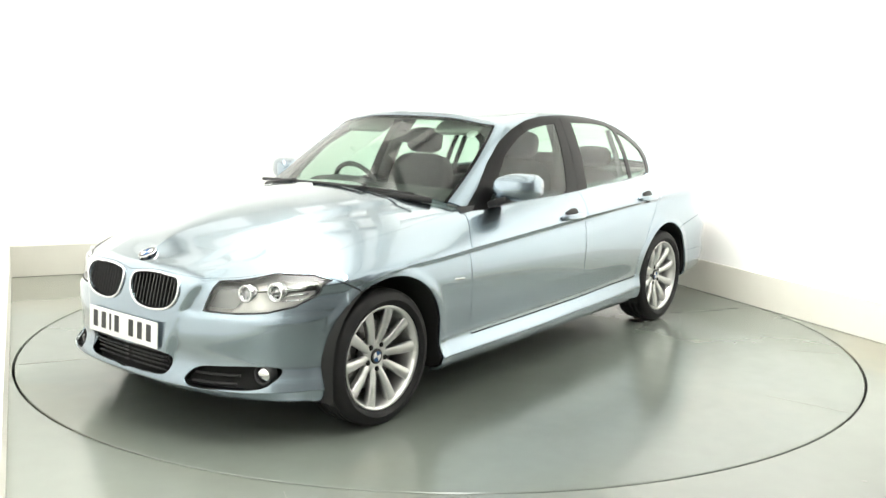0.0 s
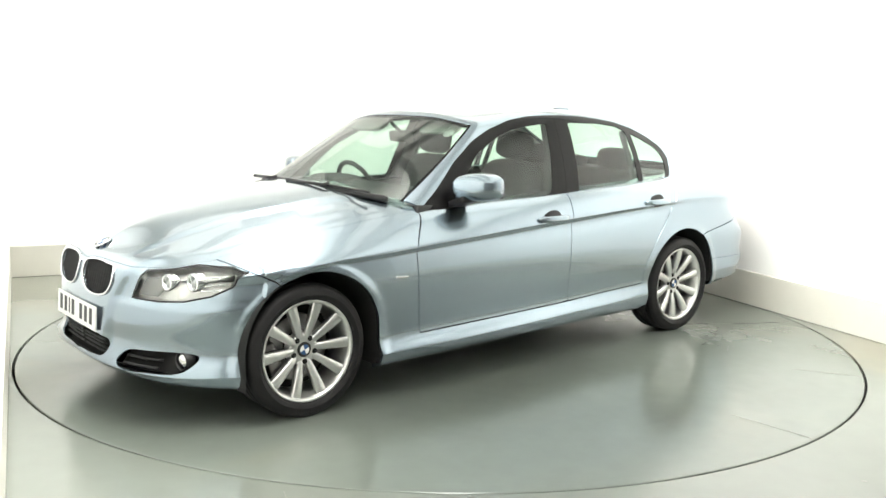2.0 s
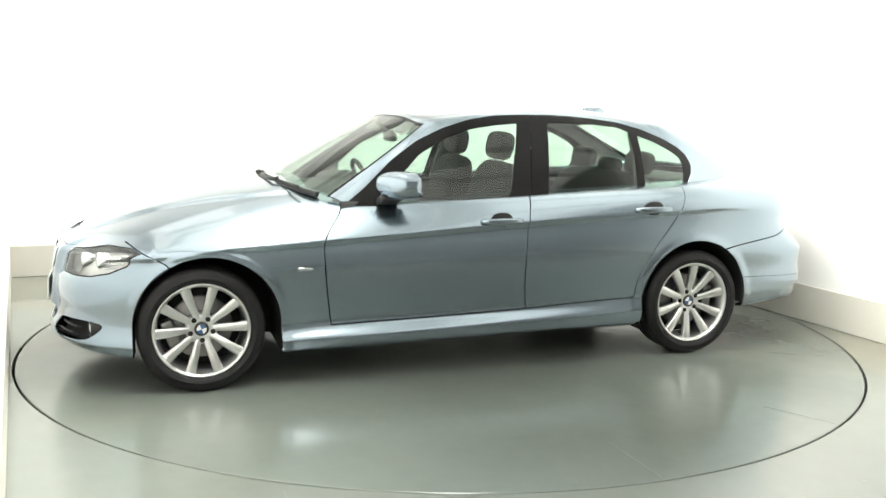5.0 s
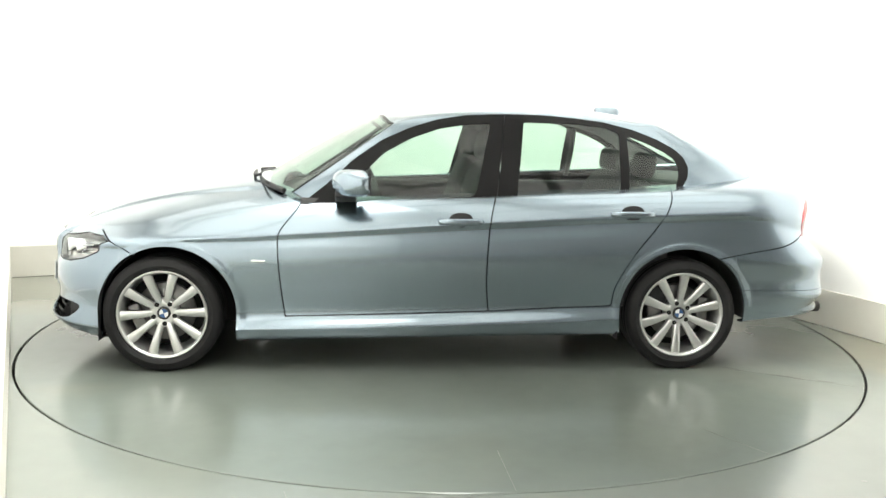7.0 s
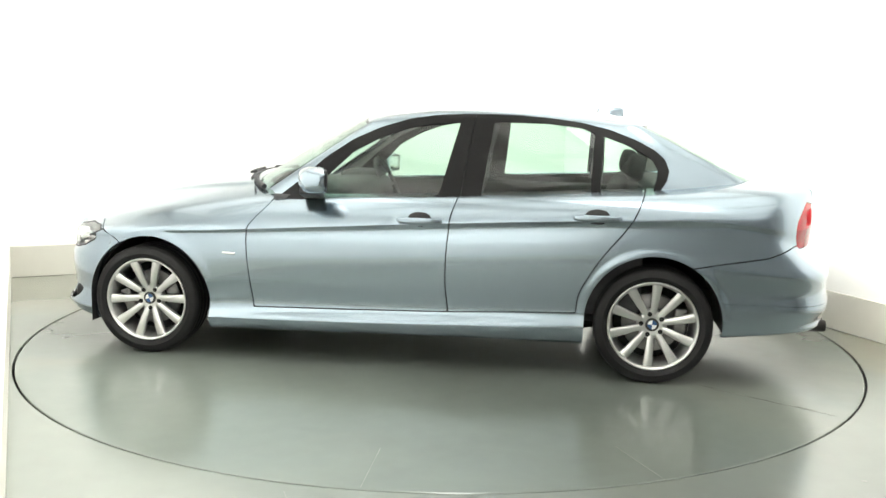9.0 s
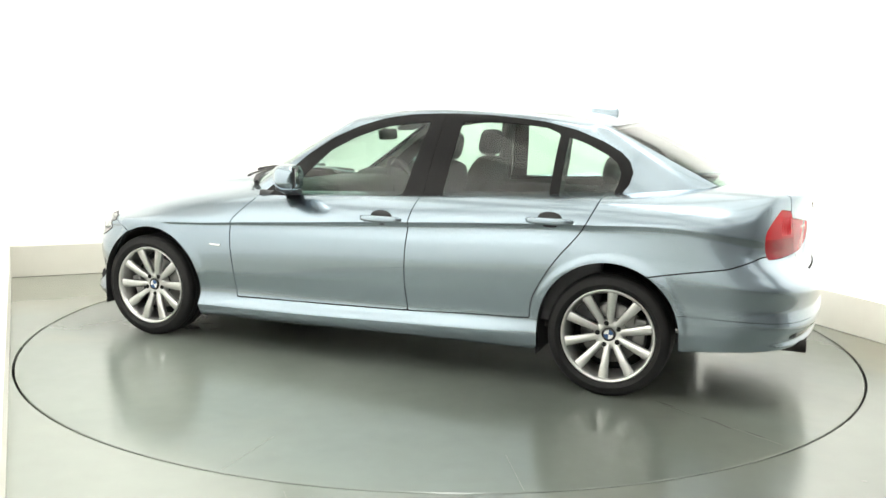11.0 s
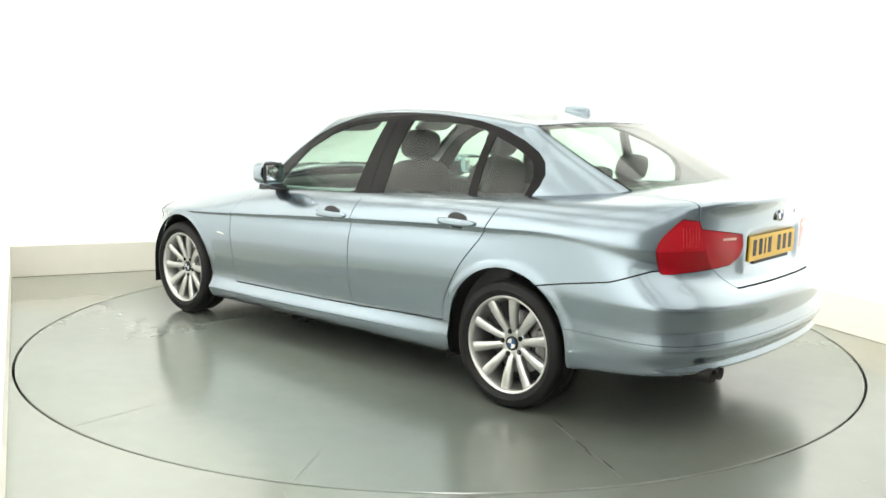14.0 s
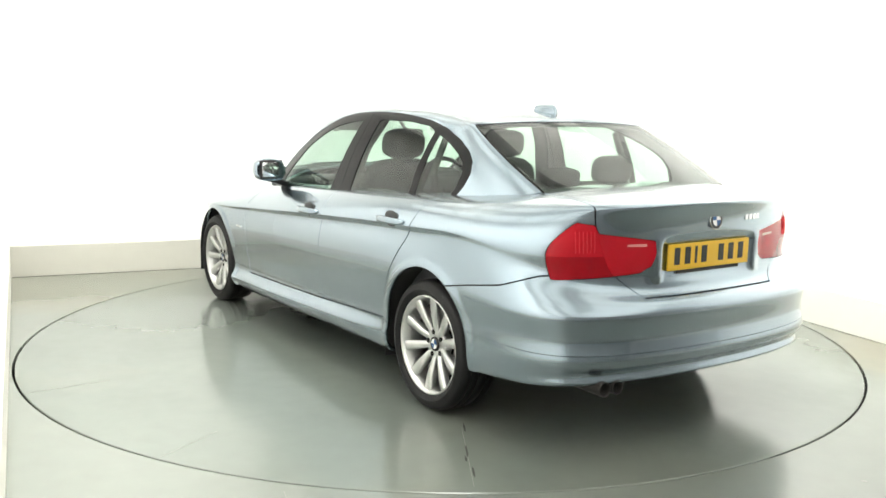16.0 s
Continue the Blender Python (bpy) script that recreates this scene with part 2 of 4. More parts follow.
    def put(self, name, material, parent, label="", lip=0.012):
        """Links it as a mesh, its open edges turned inwards by lip."""
        v, n, f = self.v, self.n, self.f
        if lip and len(f):
            e = np.sort(np.concatenate([f[:, [0, 1]], f[:, [1, 2]], f[:, [2, 0]]]), axis=1)
            d = np.concatenate([f[:, [0, 1]], f[:, [1, 2]], f[:, [2, 0]]])
            _, first, count = np.unique(e[:, 0].astype(np.int64) * (len(v) + 1) + e[:, 1], return_index=True, return_counts=True)
            rim = d[first[count == 1]]
            rim = rim[~((np.abs(v[rim[:, 0], 1]) < 1e-5) & (np.abs(v[rim[:, 1], 1]) < 1e-5))]
            a, b = rim[:, 0], rim[:, 1]
            k = len(a)
            base = len(v)
            side = np.cross(v[b] - v[a], n[a])
            side /= np.maximum(np.linalg.norm(side, axis=1, keepdims=True), 1e-12)
            v = np.concatenate([v, v[a], v[b], v[a] - n[a] * lip, v[b] - n[b] * lip])
            n = np.concatenate([n, n[a] * 0.6 + side * 0.8, n[b] * 0.6 + side * 0.8, side, side])
            ia = base + np.arange(k)
            f = np.concatenate([f, np.stack([ia + k, ia, ia + 2 * k], 1), np.stack([ia + k, ia + 2 * k, ia + 3 * k], 1)])
        me = bpy.data.meshes.new(name)
        me.from_pydata(v.tolist(), [], f.tolist())
        me.polygons.foreach_set("use_smooth", [True] * len(me.polygons))
        me.normals_split_custom_set_from_vertices(n.tolist())
        me.materials.append(material)
        ob = new(name, me)
        ob.parent = parent
        return tagged(ob, label)


def polygon(points, ax=(0, 2)):
    """Signed distance (negative inside) to a closed polygon, as a field over two of the axes."""
    q = np.array(points, float)
    r = np.roll(q, -1, axis=0)

    def f(v, uv=None):
        p = v[:, list(ax)]
        best = np.full(len(p), 1e9)
        inside = np.zeros(len(p), bool)
        for a, b in zip(q, r):
            ab = b - a
            t = np.clip(((p - a) @ ab) / max(ab @ ab, 1e-12), 0, 1)
            best = np.minimum(best, np.linalg.norm(p - a - t[:, None] * ab, axis=1))
            hit = (a[1] > p[:, 1]) != (b[1] > p[:, 1])
            with np.errstate(divide="ignore", invalid="ignore"):
                xx = a[0] + (p[:, 1] - a[1]) / (b[1] - a[1]) * (b[0] - a[0])
            inside ^= hit & (p[:, 0] < xx)
        return np.where(inside, -best, best)
    return f


def rounded(points, n=6):
    """The points of a closed curve through the given ones."""
    q = np.array(points, float)
    ext = np.concatenate([q[-2:], q, q[:3]])
    s = spline(ext, n)
    return s[2 * n: (2 + len(q)) * n]


def side_only(f, least=0.45):
    return lambda v, uv=None: np.maximum(f(v), least - np.abs(v[:, 1]))


def front_only(f, least=1.5):
    return lambda v, uv=None: np.maximum(f(v), least - v[:, 0])


def rear_only(f, least=-1.6):
    return lambda v, uv=None: np.maximum(f(v), v[:, 0] - least)


# ================= the room =================
def on_room(a, b, z=0.0):
    return E1 * a + E2 * b + Vector((0, 0, z))


LEFT_SKEW = radians(2.0)      # the left wall is not quite square to the others


def room_box(name, a0, a1, b0, b1, z0, z1, material, bevel=0.0, label="", parent=None, skew=0.0):
    bm = bmesh.new()
    box(bm, (a1 - a0, b1 - b0, z1 - z0), bevel=bevel)
    m = Matrix.Translation(on_room((a0 + a1) / 2, (b0 + b1) / 2, (z0 + z1) / 2)) @ Matrix.Rotation(ROOM_TURN + skew, 4, "Z")
    bmesh.ops.transform(bm, matrix=m, verts=bm.verts)
    ob = part(name, bm, material, parent, label, smooth=False)
    return ob


def room():
    # floor: one sheet with a round hole for the turntable
    bm = bmesh.new()
    n = 256
    inner, outer, low = [], [], []
    for i in range(n):
        t = 2 * math.pi * i / n
        c, s = math.cos(t), math.sin(t)
        a, b = c * math.cos(ROOM_TURN) + s * math.sin(ROOM_TURN), -c * math.sin(ROOM_TURN) + s * math.cos(ROOM_TURN)
        k = min(x for x in ((RIGHT if a > 0 else LEFT) / a if abs(a) > 1e-6 else 99, (BACK if b > 0 else FRONT) / b if abs(b) > 1e-6 else 99) if x > 0)
        k = max(k, DISC_R + 0.003)
        inner.append(bm.verts.new((DISC_R * c, DISC_R * s, 0)))
        low.append(bm.verts.new((DISC_R * c, DISC_R * s, -0.06)))
        outer.append(bm.verts.new((k * c, k * s, 0)))
    for i in range(n):
        j = (i + 1) % n
        bm.faces.new((inner[i], outer[i], outer[j], inner[j]))
        bm.faces.new((low[i], inner[i], inner[j], low[j]))
    floor = tagged(part("floor", bm, FLOOR, smooth=False), "polished grey-green painted floor round the turntable", "floor", kind="structure")
    for p0, p1, wide in (((-0.556, -2.47), (-0.46, -2.75), 0.004), ((1.630, -2.271), (1.652, -2.271), 0.010)):
        d = Vector(p1) - Vector(p0)
        bm = bmesh.new()
        box(bm, (d.length, wide, 0.0012), ((p0[0] + p1[0]) / 2, (p0[1] + p1[1]) / 2, 0.0002), Matrix.Rotation(math.atan2(d.y, d.x), 3, "Z"))
        part("floor_mark", bm, SEAM, floor, smooth=False)
    bm = bmesh.new()
    bmesh.ops.create_circle(bm, cap_ends=True, segments=96, radius=DISC_R + 0.05, matrix=Matrix.Translation((0, 0, -0.05)))
    tagged(part("pit", bm, GROOVE, smooth=False), "dark turntable pit below the floor", "pit", kind="structure")
    T = 0.15
    LEFT_MID = -2.434      # where that wall stands half way along
    # wall_front and wall_right_fore stay out of view, grey to shape the car's reflections
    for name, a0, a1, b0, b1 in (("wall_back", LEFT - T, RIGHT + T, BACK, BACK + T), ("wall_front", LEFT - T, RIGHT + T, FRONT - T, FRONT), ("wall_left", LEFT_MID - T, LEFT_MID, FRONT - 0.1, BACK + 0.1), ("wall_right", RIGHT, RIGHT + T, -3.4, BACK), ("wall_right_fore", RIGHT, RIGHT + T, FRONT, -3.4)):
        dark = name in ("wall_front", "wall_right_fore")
        tagged(room_box(name, a0, a1, b0, b1, -0.1, TOP, DIMMING_GREY if dark else WALL, skew=LEFT_SKEW if name == "wall_left" else 0.0), "unseen wall greyed to darken reflections in the car" if dark else "plain white painted studio wall", "wall", kind="structure")
    S, H = 0.018, 0.248
    for name, a0, a1, b0, b1 in (("baseboard_back", LEFT, RIGHT, BACK - S, BACK - 0.001), ("baseboard_left", LEFT_MID + 0.001, LEFT_MID + S, FRONT, BACK), ("baseboard_right", RIGHT - S, RIGHT - 0.001, FRONT, BACK - S)):
        tagged(room_box(name, a0, a1, b0, b1, 0.002, H, SKIRT, bevel=0.003, skew=LEFT_SKEW if name == "baseboard_left" else 0.0), "tall cream painted skirting board", "baseboard", kind="structure")
    tagged(room_box("ceiling", LEFT - T, RIGHT + T, FRONT - T, BACK + T, TOP, TOP + 0.12, WALL), "white studio ceiling", "ceiling", kind="structure")
    # rows of flat light panels under the ceiling
    first = None
    for i in range(5):
        for j in range(2):
            at = on_room(-1.25 + 2.48 * j, FRONT + 1.0 + 1.75 * i, TOP - 0.05)
            if first is None:
                first = thing("ceiling_light", "flat white light panel in a slim frame", "ceiling light", "ceiling lights")
                bm = bmesh.new()
                box(bm, (2.28, 1.56, 0.012), (0, 0, -0.012))
                part("diffuser", bm, PANEL, first, "glowing white diffuser", smooth=False)
                bm = bmesh.new()
                for sx, sy, px, py in ((2.38, 0.05, 0, 0.805), (2.38, 0.05, 0, -0.805), (0.05, 1.56, 1.165, 0), (0.05, 1.56, -1.165, 0)):
                    box(bm, (sx, sy, 0.1), (px, py, 0.0))
                part("frame", bm, WALL, first, smooth=False)
                first.matrix_basis = Matrix.Translation(at) @ Matrix.Rotation(ROOM_TURN, 4, "Z")
            else:
                copy_thing(first, Matrix.Translation(at) @ Matrix.Rotation(ROOM_TURN, 4, "Z"))
    # three long unseen fill lights, added under the ceiling to brighten the walls
    for at, to, length, watts in ((on_room(0.34, -0.4, TOP - 0.42), on_room(RIGHT, -0.4, 0.9), 5.4, WASH_SIDE * 0.74), (on_room(-1.0, -1.7, TOP - 0.42), on_room(-2.5, -1.7, 0.9), 7.6, WASH_SIDE * 0.95), (on_room(0, BACK - 1.5, TOP - 0.42), on_room(0, BACK, 0.9), 4.2, WASH_BACK)):
        fix = thing("added_wall_fill", "long unseen fill light added to brighten a wall", "ceiling light", "wall washers")
        m = look(at, to)
        along = E2 if abs((to - at).dot(E1)) > 0.5 else E1
        zax = (at - to).normalized()
        m = Matrix((along, zax.cross(along), zax)).transposed().to_4x4()
        m.translation = at
        fix.matrix_basis = m
        bm = bmesh.new()
        box(bm, (length + 0.1, 0.76, 0.08), (0, 0, 0.055), None, 0.01)
        part("fixture_body", bm, WALL, fix, smooth=False)
        la = bpy.data.lights.new("fill_lamp", "AREA")
        la.shape, la.size, la.size_y, la.energy, la.spread, la.color = "RECTANGLE", length, 0.70, watts, radians(102), (1.0, 0.995, 0.93)
        lo = new("fill_lamp", la)
        lo.parent = fix


room()


# ================= the turntable =================
def turntable():
    t = thing("turntable", "round grey-green painted vehicle turntable set flush in the floor", "turntable")
    bm = bmesh.new()
    r = DISC_R - 0.013
    lathe(bm, [(0.0005, 0.0), (r * 0.5, 0.0), (r - 0.004, 0.0), (r, -0.003), (r, -0.045)], 256, "Z")
    part("disc", bm, DISC, t, smooth=False)
    # radial joints between its steel sheets
    for ang, r0, r1, wide, depth in ((-28, 2.1, 2.44, 0.006, 0.0007), (91.6, 2.05, 2.44, 0.0025, 0.0007), (119, 2.1, 2.44, 0.0022, 0.0006), (149, 1.78, 2.40, 0.0025, 0.0006)):
        bm = bmesh.new()
        box(bm, (r1 - r0, wide, 0.0012), ((r0 + r1) / 2, 0, 0.0002))
        bmesh.ops.rotate(bm, matrix=Matrix.Rotation(radians(ang), 3, "Z"), verts=bm.verts)
        part("joint", bm, SEAM, t, smooth=False)
    # worn dark chips along one joint
    rng = random.Random(3)
    for r0, length, off in ((1.78, 0.12, 0.012), (2.05, 0.14, 0.0), (2.13, 0.06, -0.010), (2.27, 0.10, 0.01)):
        bm = bmesh.new()
        top = []
        for i in range(14):
            a = 2 * math.pi * i / 14
            k = rng.uniform(0.7, 1.2)
            top.append(bm.verts.new((r0 + math.cos(a) * length / 2 * k, off + math.sin(a) * 0.0045 * k, 0.0011)))
        bm.faces.new(top)
        bmesh.ops.rotate(bm, matrix=Matrix.Rotation(radians(149), 3, "Z"), verts=bm.verts)
        part("chip", bm, GROOVE, t, smooth=False)
    return t


TABLE = turntable()

# ================= the car: skins =================
NF, NS, NR = 130, 120, 130
NFB = 4.3      # how square the bumper's corners are


def level(w, xf, xr, nf, nr, zs, inset=None):
    """One line round the lower body, from the nose's middle along the left side to the tail's middle."""
    z = curve(*zip((2.15, 1.72, 0.9, -0.3, -1.2, -1.8, -2.3), zs))
    wf = w if callable(w) else (lambda x: w + 0 * np.asarray(x))
    a = np.linspace(0, math.pi / 2, 800)
    xc = 1.05
    x = xc + (xf - xc) * np.cos(a) ** (2 / nf)
    fr = np.stack([x, wf(x) * np.sin(a) ** (2 / 2.7)], 1)
    x = np.linspace(xc, -xc, 300)
    md = np.stack([x, wf(x)], 1)
    b = np.linspace(math.pi / 2, 0, 800)
    x = -xc + (xr + xc) * np.cos(b) ** (2 / nr)
    rr = np.stack([x, wf(x) * np.sin(b) ** (2 / 2.1)], 1)
    p = np.concatenate([resample(fr, NF)[:-1], resample(md, NS)[:-1], resample(rr, NR)])
    return np.stack([p[:, 0], p[:, 1], z(p[:, 0])], 1)


HOOD = curve((2.075, 0.66), (2.0, 0.712), (1.93, 0.748), (1.79, 0.812), (1.62, 0.868), (1.45, 0.908), (1.28, 0.938), (1.11, 0.963), (0.95, 0.985), (0.6, 1.01), (-1.5, 1.062), (-1.97, 1.058), (-2.12, 1.046), (-2.22, 1.037), (-2.29, 1.027), (-2.33, 1.022))


NOSE_EDGE = curve((0.2, 0.285), (0.27, 0.30), (0.41, 0.332), (0.5, 0.36), (0.6, 0.41), (0.67, 0.455), (0.8, 0.5))


WIDEN = 1.024


def ease(k):
    k = np.clip(k, 0, 1)
    return k * k * (3 - 2 * k)


def eased(P, row, reach, times=14, keep=0.0):
    """Rounds the edge along a row by evening out its neighbours, but for the share of each column in keep."""
    w = np.clip(1 - np.abs(np.arange(len(P)) - row) / reach, 0, 1)[:, None, None] * (1 - np.asarray(keep)).reshape(1, -1, 1)
    for _ in range(times):
        m = P.copy()
        m[1:-1] = (P[:-2] + 2 * P[1:-1] + P[2:]) / 4
        P = P * (1 - w) + m * w
    return P


SPAN = 10      # samples between two levels of the body


def lower_body():
    W = lambda base: curve((2.2, base - 0.055), (1.7, base - 0.026), (1.35, base + 0.002), (0.7, base - 0.004), (-0.3, base), (-1.38, base + 0.004), (-2.3, base - 0.012))
    top_w = curve((2.1, 0.60), (1.5, 0.70), (0.9, 0.715), (0.65, 0.735), (-0.3, 0.772), (-1.2, 0.768), (-1.6, 0.742), (-1.9, 0.712), (-2.3, 0.675))
    mid_w = curve((2.1, 0.70), (1.5, 0.785), (0.9, 0.80), (-0.3, 0.835), (-1.2, 0.840), (-1.7, 0.828), (-2.0, 0.805), (-2.3, 0.765))
    L = [
        level(W(0.785), 2.005, -2.22, NFB, 12, (0.205, 0.155, 0.152, 0.176, 0.19, 0.265, 0.30)),
        level(curve((2.2, 0.805), (1.7, 0.826), (1.35, 0.850), (0.95, 0.850), (-0.3, 0.848), (-0.9, 0.838), (-1.2, 0.842), (-2.3, 0.84)), 2.085, -2.332, NFB, 12, (0.225, 0.182, 0.178, 0.195, 0.215, 0.28, 0.322)),
        level(curve((2.2, 0.82), (1.7, 0.842), (1.35, 0.866), (0.95, 0.880), (-0.3, 0.879), (-0.7, 0.871), (-1.0, 0.861), (-1.2, 0.862), (-2.3, 0.850)), 2.113, -2.322, NFB, 12, (0.245, 0.230, 0.236, 0.260, 0.282, 0.33, 0.356)),
        level(curve((2.2, 0.80), (1.7, 0.826), (1.4, 0.852), (0.9, 0.848), (-0.3, 0.848), (-0.95, 0.850), (-1.5, 0.860), (-2.3, 0.856)), 2.091, -2.357, NFB, 12, (0.315, 0.31, 0.30, 0.327, 0.365, 0.40, 0.402)),
        level(W(0.862), 2.080, -2.343, NFB, 12, (0.44, 0.44, 0.45, 0.47, 0.50, 0.50, 0.49)),
        level(W(0.870), 2.067, -2.349, NFB, 12, (0.53, 0.56, 0.58, 0.60, 0.62, 0.60, 0.592)),
        level(W(0.866), 2.060, -2.330, 4.2, 10, (0.59, 0.63, 0.655, 0.69, 0.72, 0.69, 0.622)),
        level(curve((2.2, 0.830), (1.35, 0.868), (1.05, 0.866), (0.75, 0.856), (0.3, 0.854), (-0.3, 0.854), (-1.0, 0.857), (-1.5, 0.865), (-1.9, 0.863), (-2.3, 0.844)), 2.050, -2.264, 4.0, 8, (0.635, 0.665, 0.70, 0.772, 0.818, 0.815, 0.662)),
        level(W(0.868), 2.042, -2.262, 3.7, 8, (0.655, 0.685, 0.725, 0.800, 0.845, 0.862, 0.80)),
        level(mid_w, 2.030, -2.272, 3.4, 9, (0.672, 0.715, 0.80, 0.87, 0.925, 0.945, 0.955)),
        level(top_w, 2.010, -2.312, 3.1, 10, (0.69, 0.75, 0.865, 0.94, 0.98, 1.010, 1.024)),
    ]
    ring = L[-1]
    L = np.array(L)
    rows = spline(L, SPAN)
    # edges pressed into the sheet: a level and how sharp it is along the car
    along = L[5][:, 0]
    rear, front = ease((-along - 1.85) / 0.3), ease((along - 1.45) / 0.25)
    sill = ease((along + 1.0) / 0.5) * ease((1.2 - along) / 0.15)
    shoulder = ease((1.0 - along) / 0.3) * ease((along + 1.85) / 0.5)
    for k, w in ((1, rear), (2, np.maximum(sill, front)), (3, rear), (5, rear), (6, rear * 0.6), (8, shoulder)):
        sharp = np.concatenate([spline(L[:k + 1], SPAN)[:-1], spline(L[k:], SPAN)])
        rows = rows + (sharp - rows) * w[None, :, None]
    rows = list(rows)
    for q in np.linspace(0, 1, 36)[1:]:
        p = ring.copy()
        p[:, 1] *= 1 - q
        p[:NF, 0] += (np.linspace(ring[0, 0] - 0.10, ring[NF - 1, 0], NF) - ring[:NF, 0]) * q
        p[-NR:, 0] += (np.linspace(ring[-NR, 0], ring[-1, 0] + 0.10, NR) - ring[-NR:, 0]) * q
        rise = HOOD(p[:, 0]) - ring[:, 2]
        p[:, 2] = ring[:, 2] + rise * (1 - (1 - q) ** (2.2 + 1.6 * ease((-ring[:, 0] - 1.5) / 0.4)))
        rows.append(p)
    P = eased(np.array(rows), SPAN * 10, 22, 34, 0.72 * ease((-ring[:, 0] - 1.9) / 0.3))       # rows over the section, columns along the ring
    P = np.transpose(P, (1, 0, 2))
    P[..., 1] *= WIDEN
    # wheel-arch flares
    x, z = P[..., 0].copy(), P[..., 2].copy()
    for cx in (1.347, -1.375):
        d = np.hypot(x - cx, np.maximum(z - 0.32, 0))
        P[..., 1] += 0.007 * ease((0.395 - d) / 0.03) * ease((0.80 - z) / 0.1) * (P[..., 1] > 0.4)
    # the nose's middle stands proud of the lamps
    step = ease((NOSE_EDGE(z) - P[..., 1]) / 0.045)
    P[..., 0] += np.where(x > 1.6, (0.032 * step - 0.014) * np.clip((0.74 - z) / 0.05, 0, 1) * np.clip((z - 0.27) / 0.05, 0, 1), 0)
    # the bumper's shelf below the headlights
    shelf = ease((0.556 - z) / 0.035) * ease((z - 0.36) / 0.12) * (1 - step) * ease((x - 1.55) / 0.25)
    P[..., 0] += 0.016 * shelf
    # the bonnet's dome between two pressed edges
    edge = 0.30 + 0.20 * np.clip((2.05 - x) / 1.1, 0, 1)
    dome = ease((edge + 0.02 - P[..., 1]) / 0.045) * ease((x - 0.8) / 0.2) * ease((z - 0.70) / 0.05)
    P[..., 2] += 0.011 * dome
    # the boot's face is flat round the plate, with a shallow pocket for it
    flat = ease((0.37 - np.abs(P[..., 1])) / 0.09) * ease((z - 0.67) / 0.05) * ease((0.91 - z) / 0.05)
    pocket = ease((0.305 - np.abs(P[..., 1])) / 0.03) * ease((z - 0.688) / 0.03) * ease((0.878 - z) / 0.02)
    P[..., 0] = np.where(x < -2.0, P[..., 0] * (1 - flat) - 2.256 * flat + 0.016 * pocket, P[..., 0])
    P[..., 1] = np.maximum(P[..., 1], 0)
    P[0, :, 1] = 0
    P[-1, :, 1] = 0
    return Skin.grid(P)


def upper_body():
    base = spline([(0.95, 0, 0.972), (0.885, 0.38, 0.960), (0.715, 0.668, 0.930), (0.60, 0.735, 0.882), (0.2, 0.757, 0.90), (-0.35, 0.770, 0.930), (-0.9, 0.762, 0.95), (-1.35, 0.728, 0.965), (-1.64, 0.672, 0.985), (-1.835, 0.572, 1.045), (-1.925, 0.31, 1.056), (-1.945, 0, 1.058)], 16)
    top = spline([(0.215, 0, 1.368), (0.20, 0.30, 1.36), (0.15, 0.552, 1.325), (0.03, 0.572, 1.343), (-0.2, 0.575, 1.372), (-0.5, 0.58, 1.380), (-0.85, 0.57, 1.366), (-1.06, 0.560, 1.346), (-1.17, 0.556, 1.332), (-1.270, 0.545, 1.328), (-1.322, 0.28, 1.342), (-1.335, 0, 1.346)], 16)
    roof = curve((0.3, 1.352), (0.2, 1.372), (0.0, 1.396), (-0.3, 1.413), (-0.6, 1.413), (-1.0, 1.398), (-1.2, 1.374), (-1.4, 1.334))
    L = []
    for k in np.linspace(0, 1, 29):
        p = base * (1 - k) + top * k
        bulge = 0.022 * math.sin(math.pi * k)
        p[:, 1] += bulge * np.clip(p[:, 1] / 0.6, 0, 1)
        p[:, 2] += bulge * 0.8 * (1 - np.clip(np.abs(p[:, 1]) / 0.6, 0, 1))
        L.append(p)
    for q in np.linspace(0, 1, 25)[1:]:
        p = top.copy()
        p[:, 1] *= 1 - q
        p[:, 2] = top[:, 2] + (roof(p[:, 0]) - top[:, 2]) * (1 - (1 - q) ** 2.2)
        L.append(p)
    P = np.transpose(eased(np.array(L), 28, 6, 6), (1, 0, 2))
    P[..., 1] *= WIDEN
    P[0, :, 1] = 0
    P[-1, :, 1] = 0
    return Skin.grid(P)

# ================= the car: assembly =================
CAR = thing("car", "light metallic blue four-door saloon parked on the turntable", "car")
GAP = 0.0032

ARCH_F, ARCH_R, ARCH_RAD = (1.347, 0.32), (-1.375, 0.325), 0.347


def arch(c, rad=ARCH_RAD):
    return side_only(lambda v: np.hypot(v[:, 0] - c[0], np.maximum(v[:, 2] - c[1], 0)) - rad)


GAP_A = [(0.66, 0.92), (0.69, 0.858), (0.75, 0.785), (0.783, 0.731), (0.785, 0.610), (0.772, 0.459), (0.752, 0.30)]
GAP_B = [(-0.365, 0.97), (-0.325, 0.847), (-0.31, 0.727), (-0.302, 0.578), (-0.303, 0.457), (-0.318, 0.327)]
GAP_C = [(-1.325, 1.02), (-1.28, 0.90), (-1.23, 0.809), (-1.11, 0.658), (-1.035, 0.537), (-0.995, 0.45), (-0.985, 0.357)]


def smooth_line(pts, n=5):
    return [tuple(p) for p in spline(np.array(pts), n)]


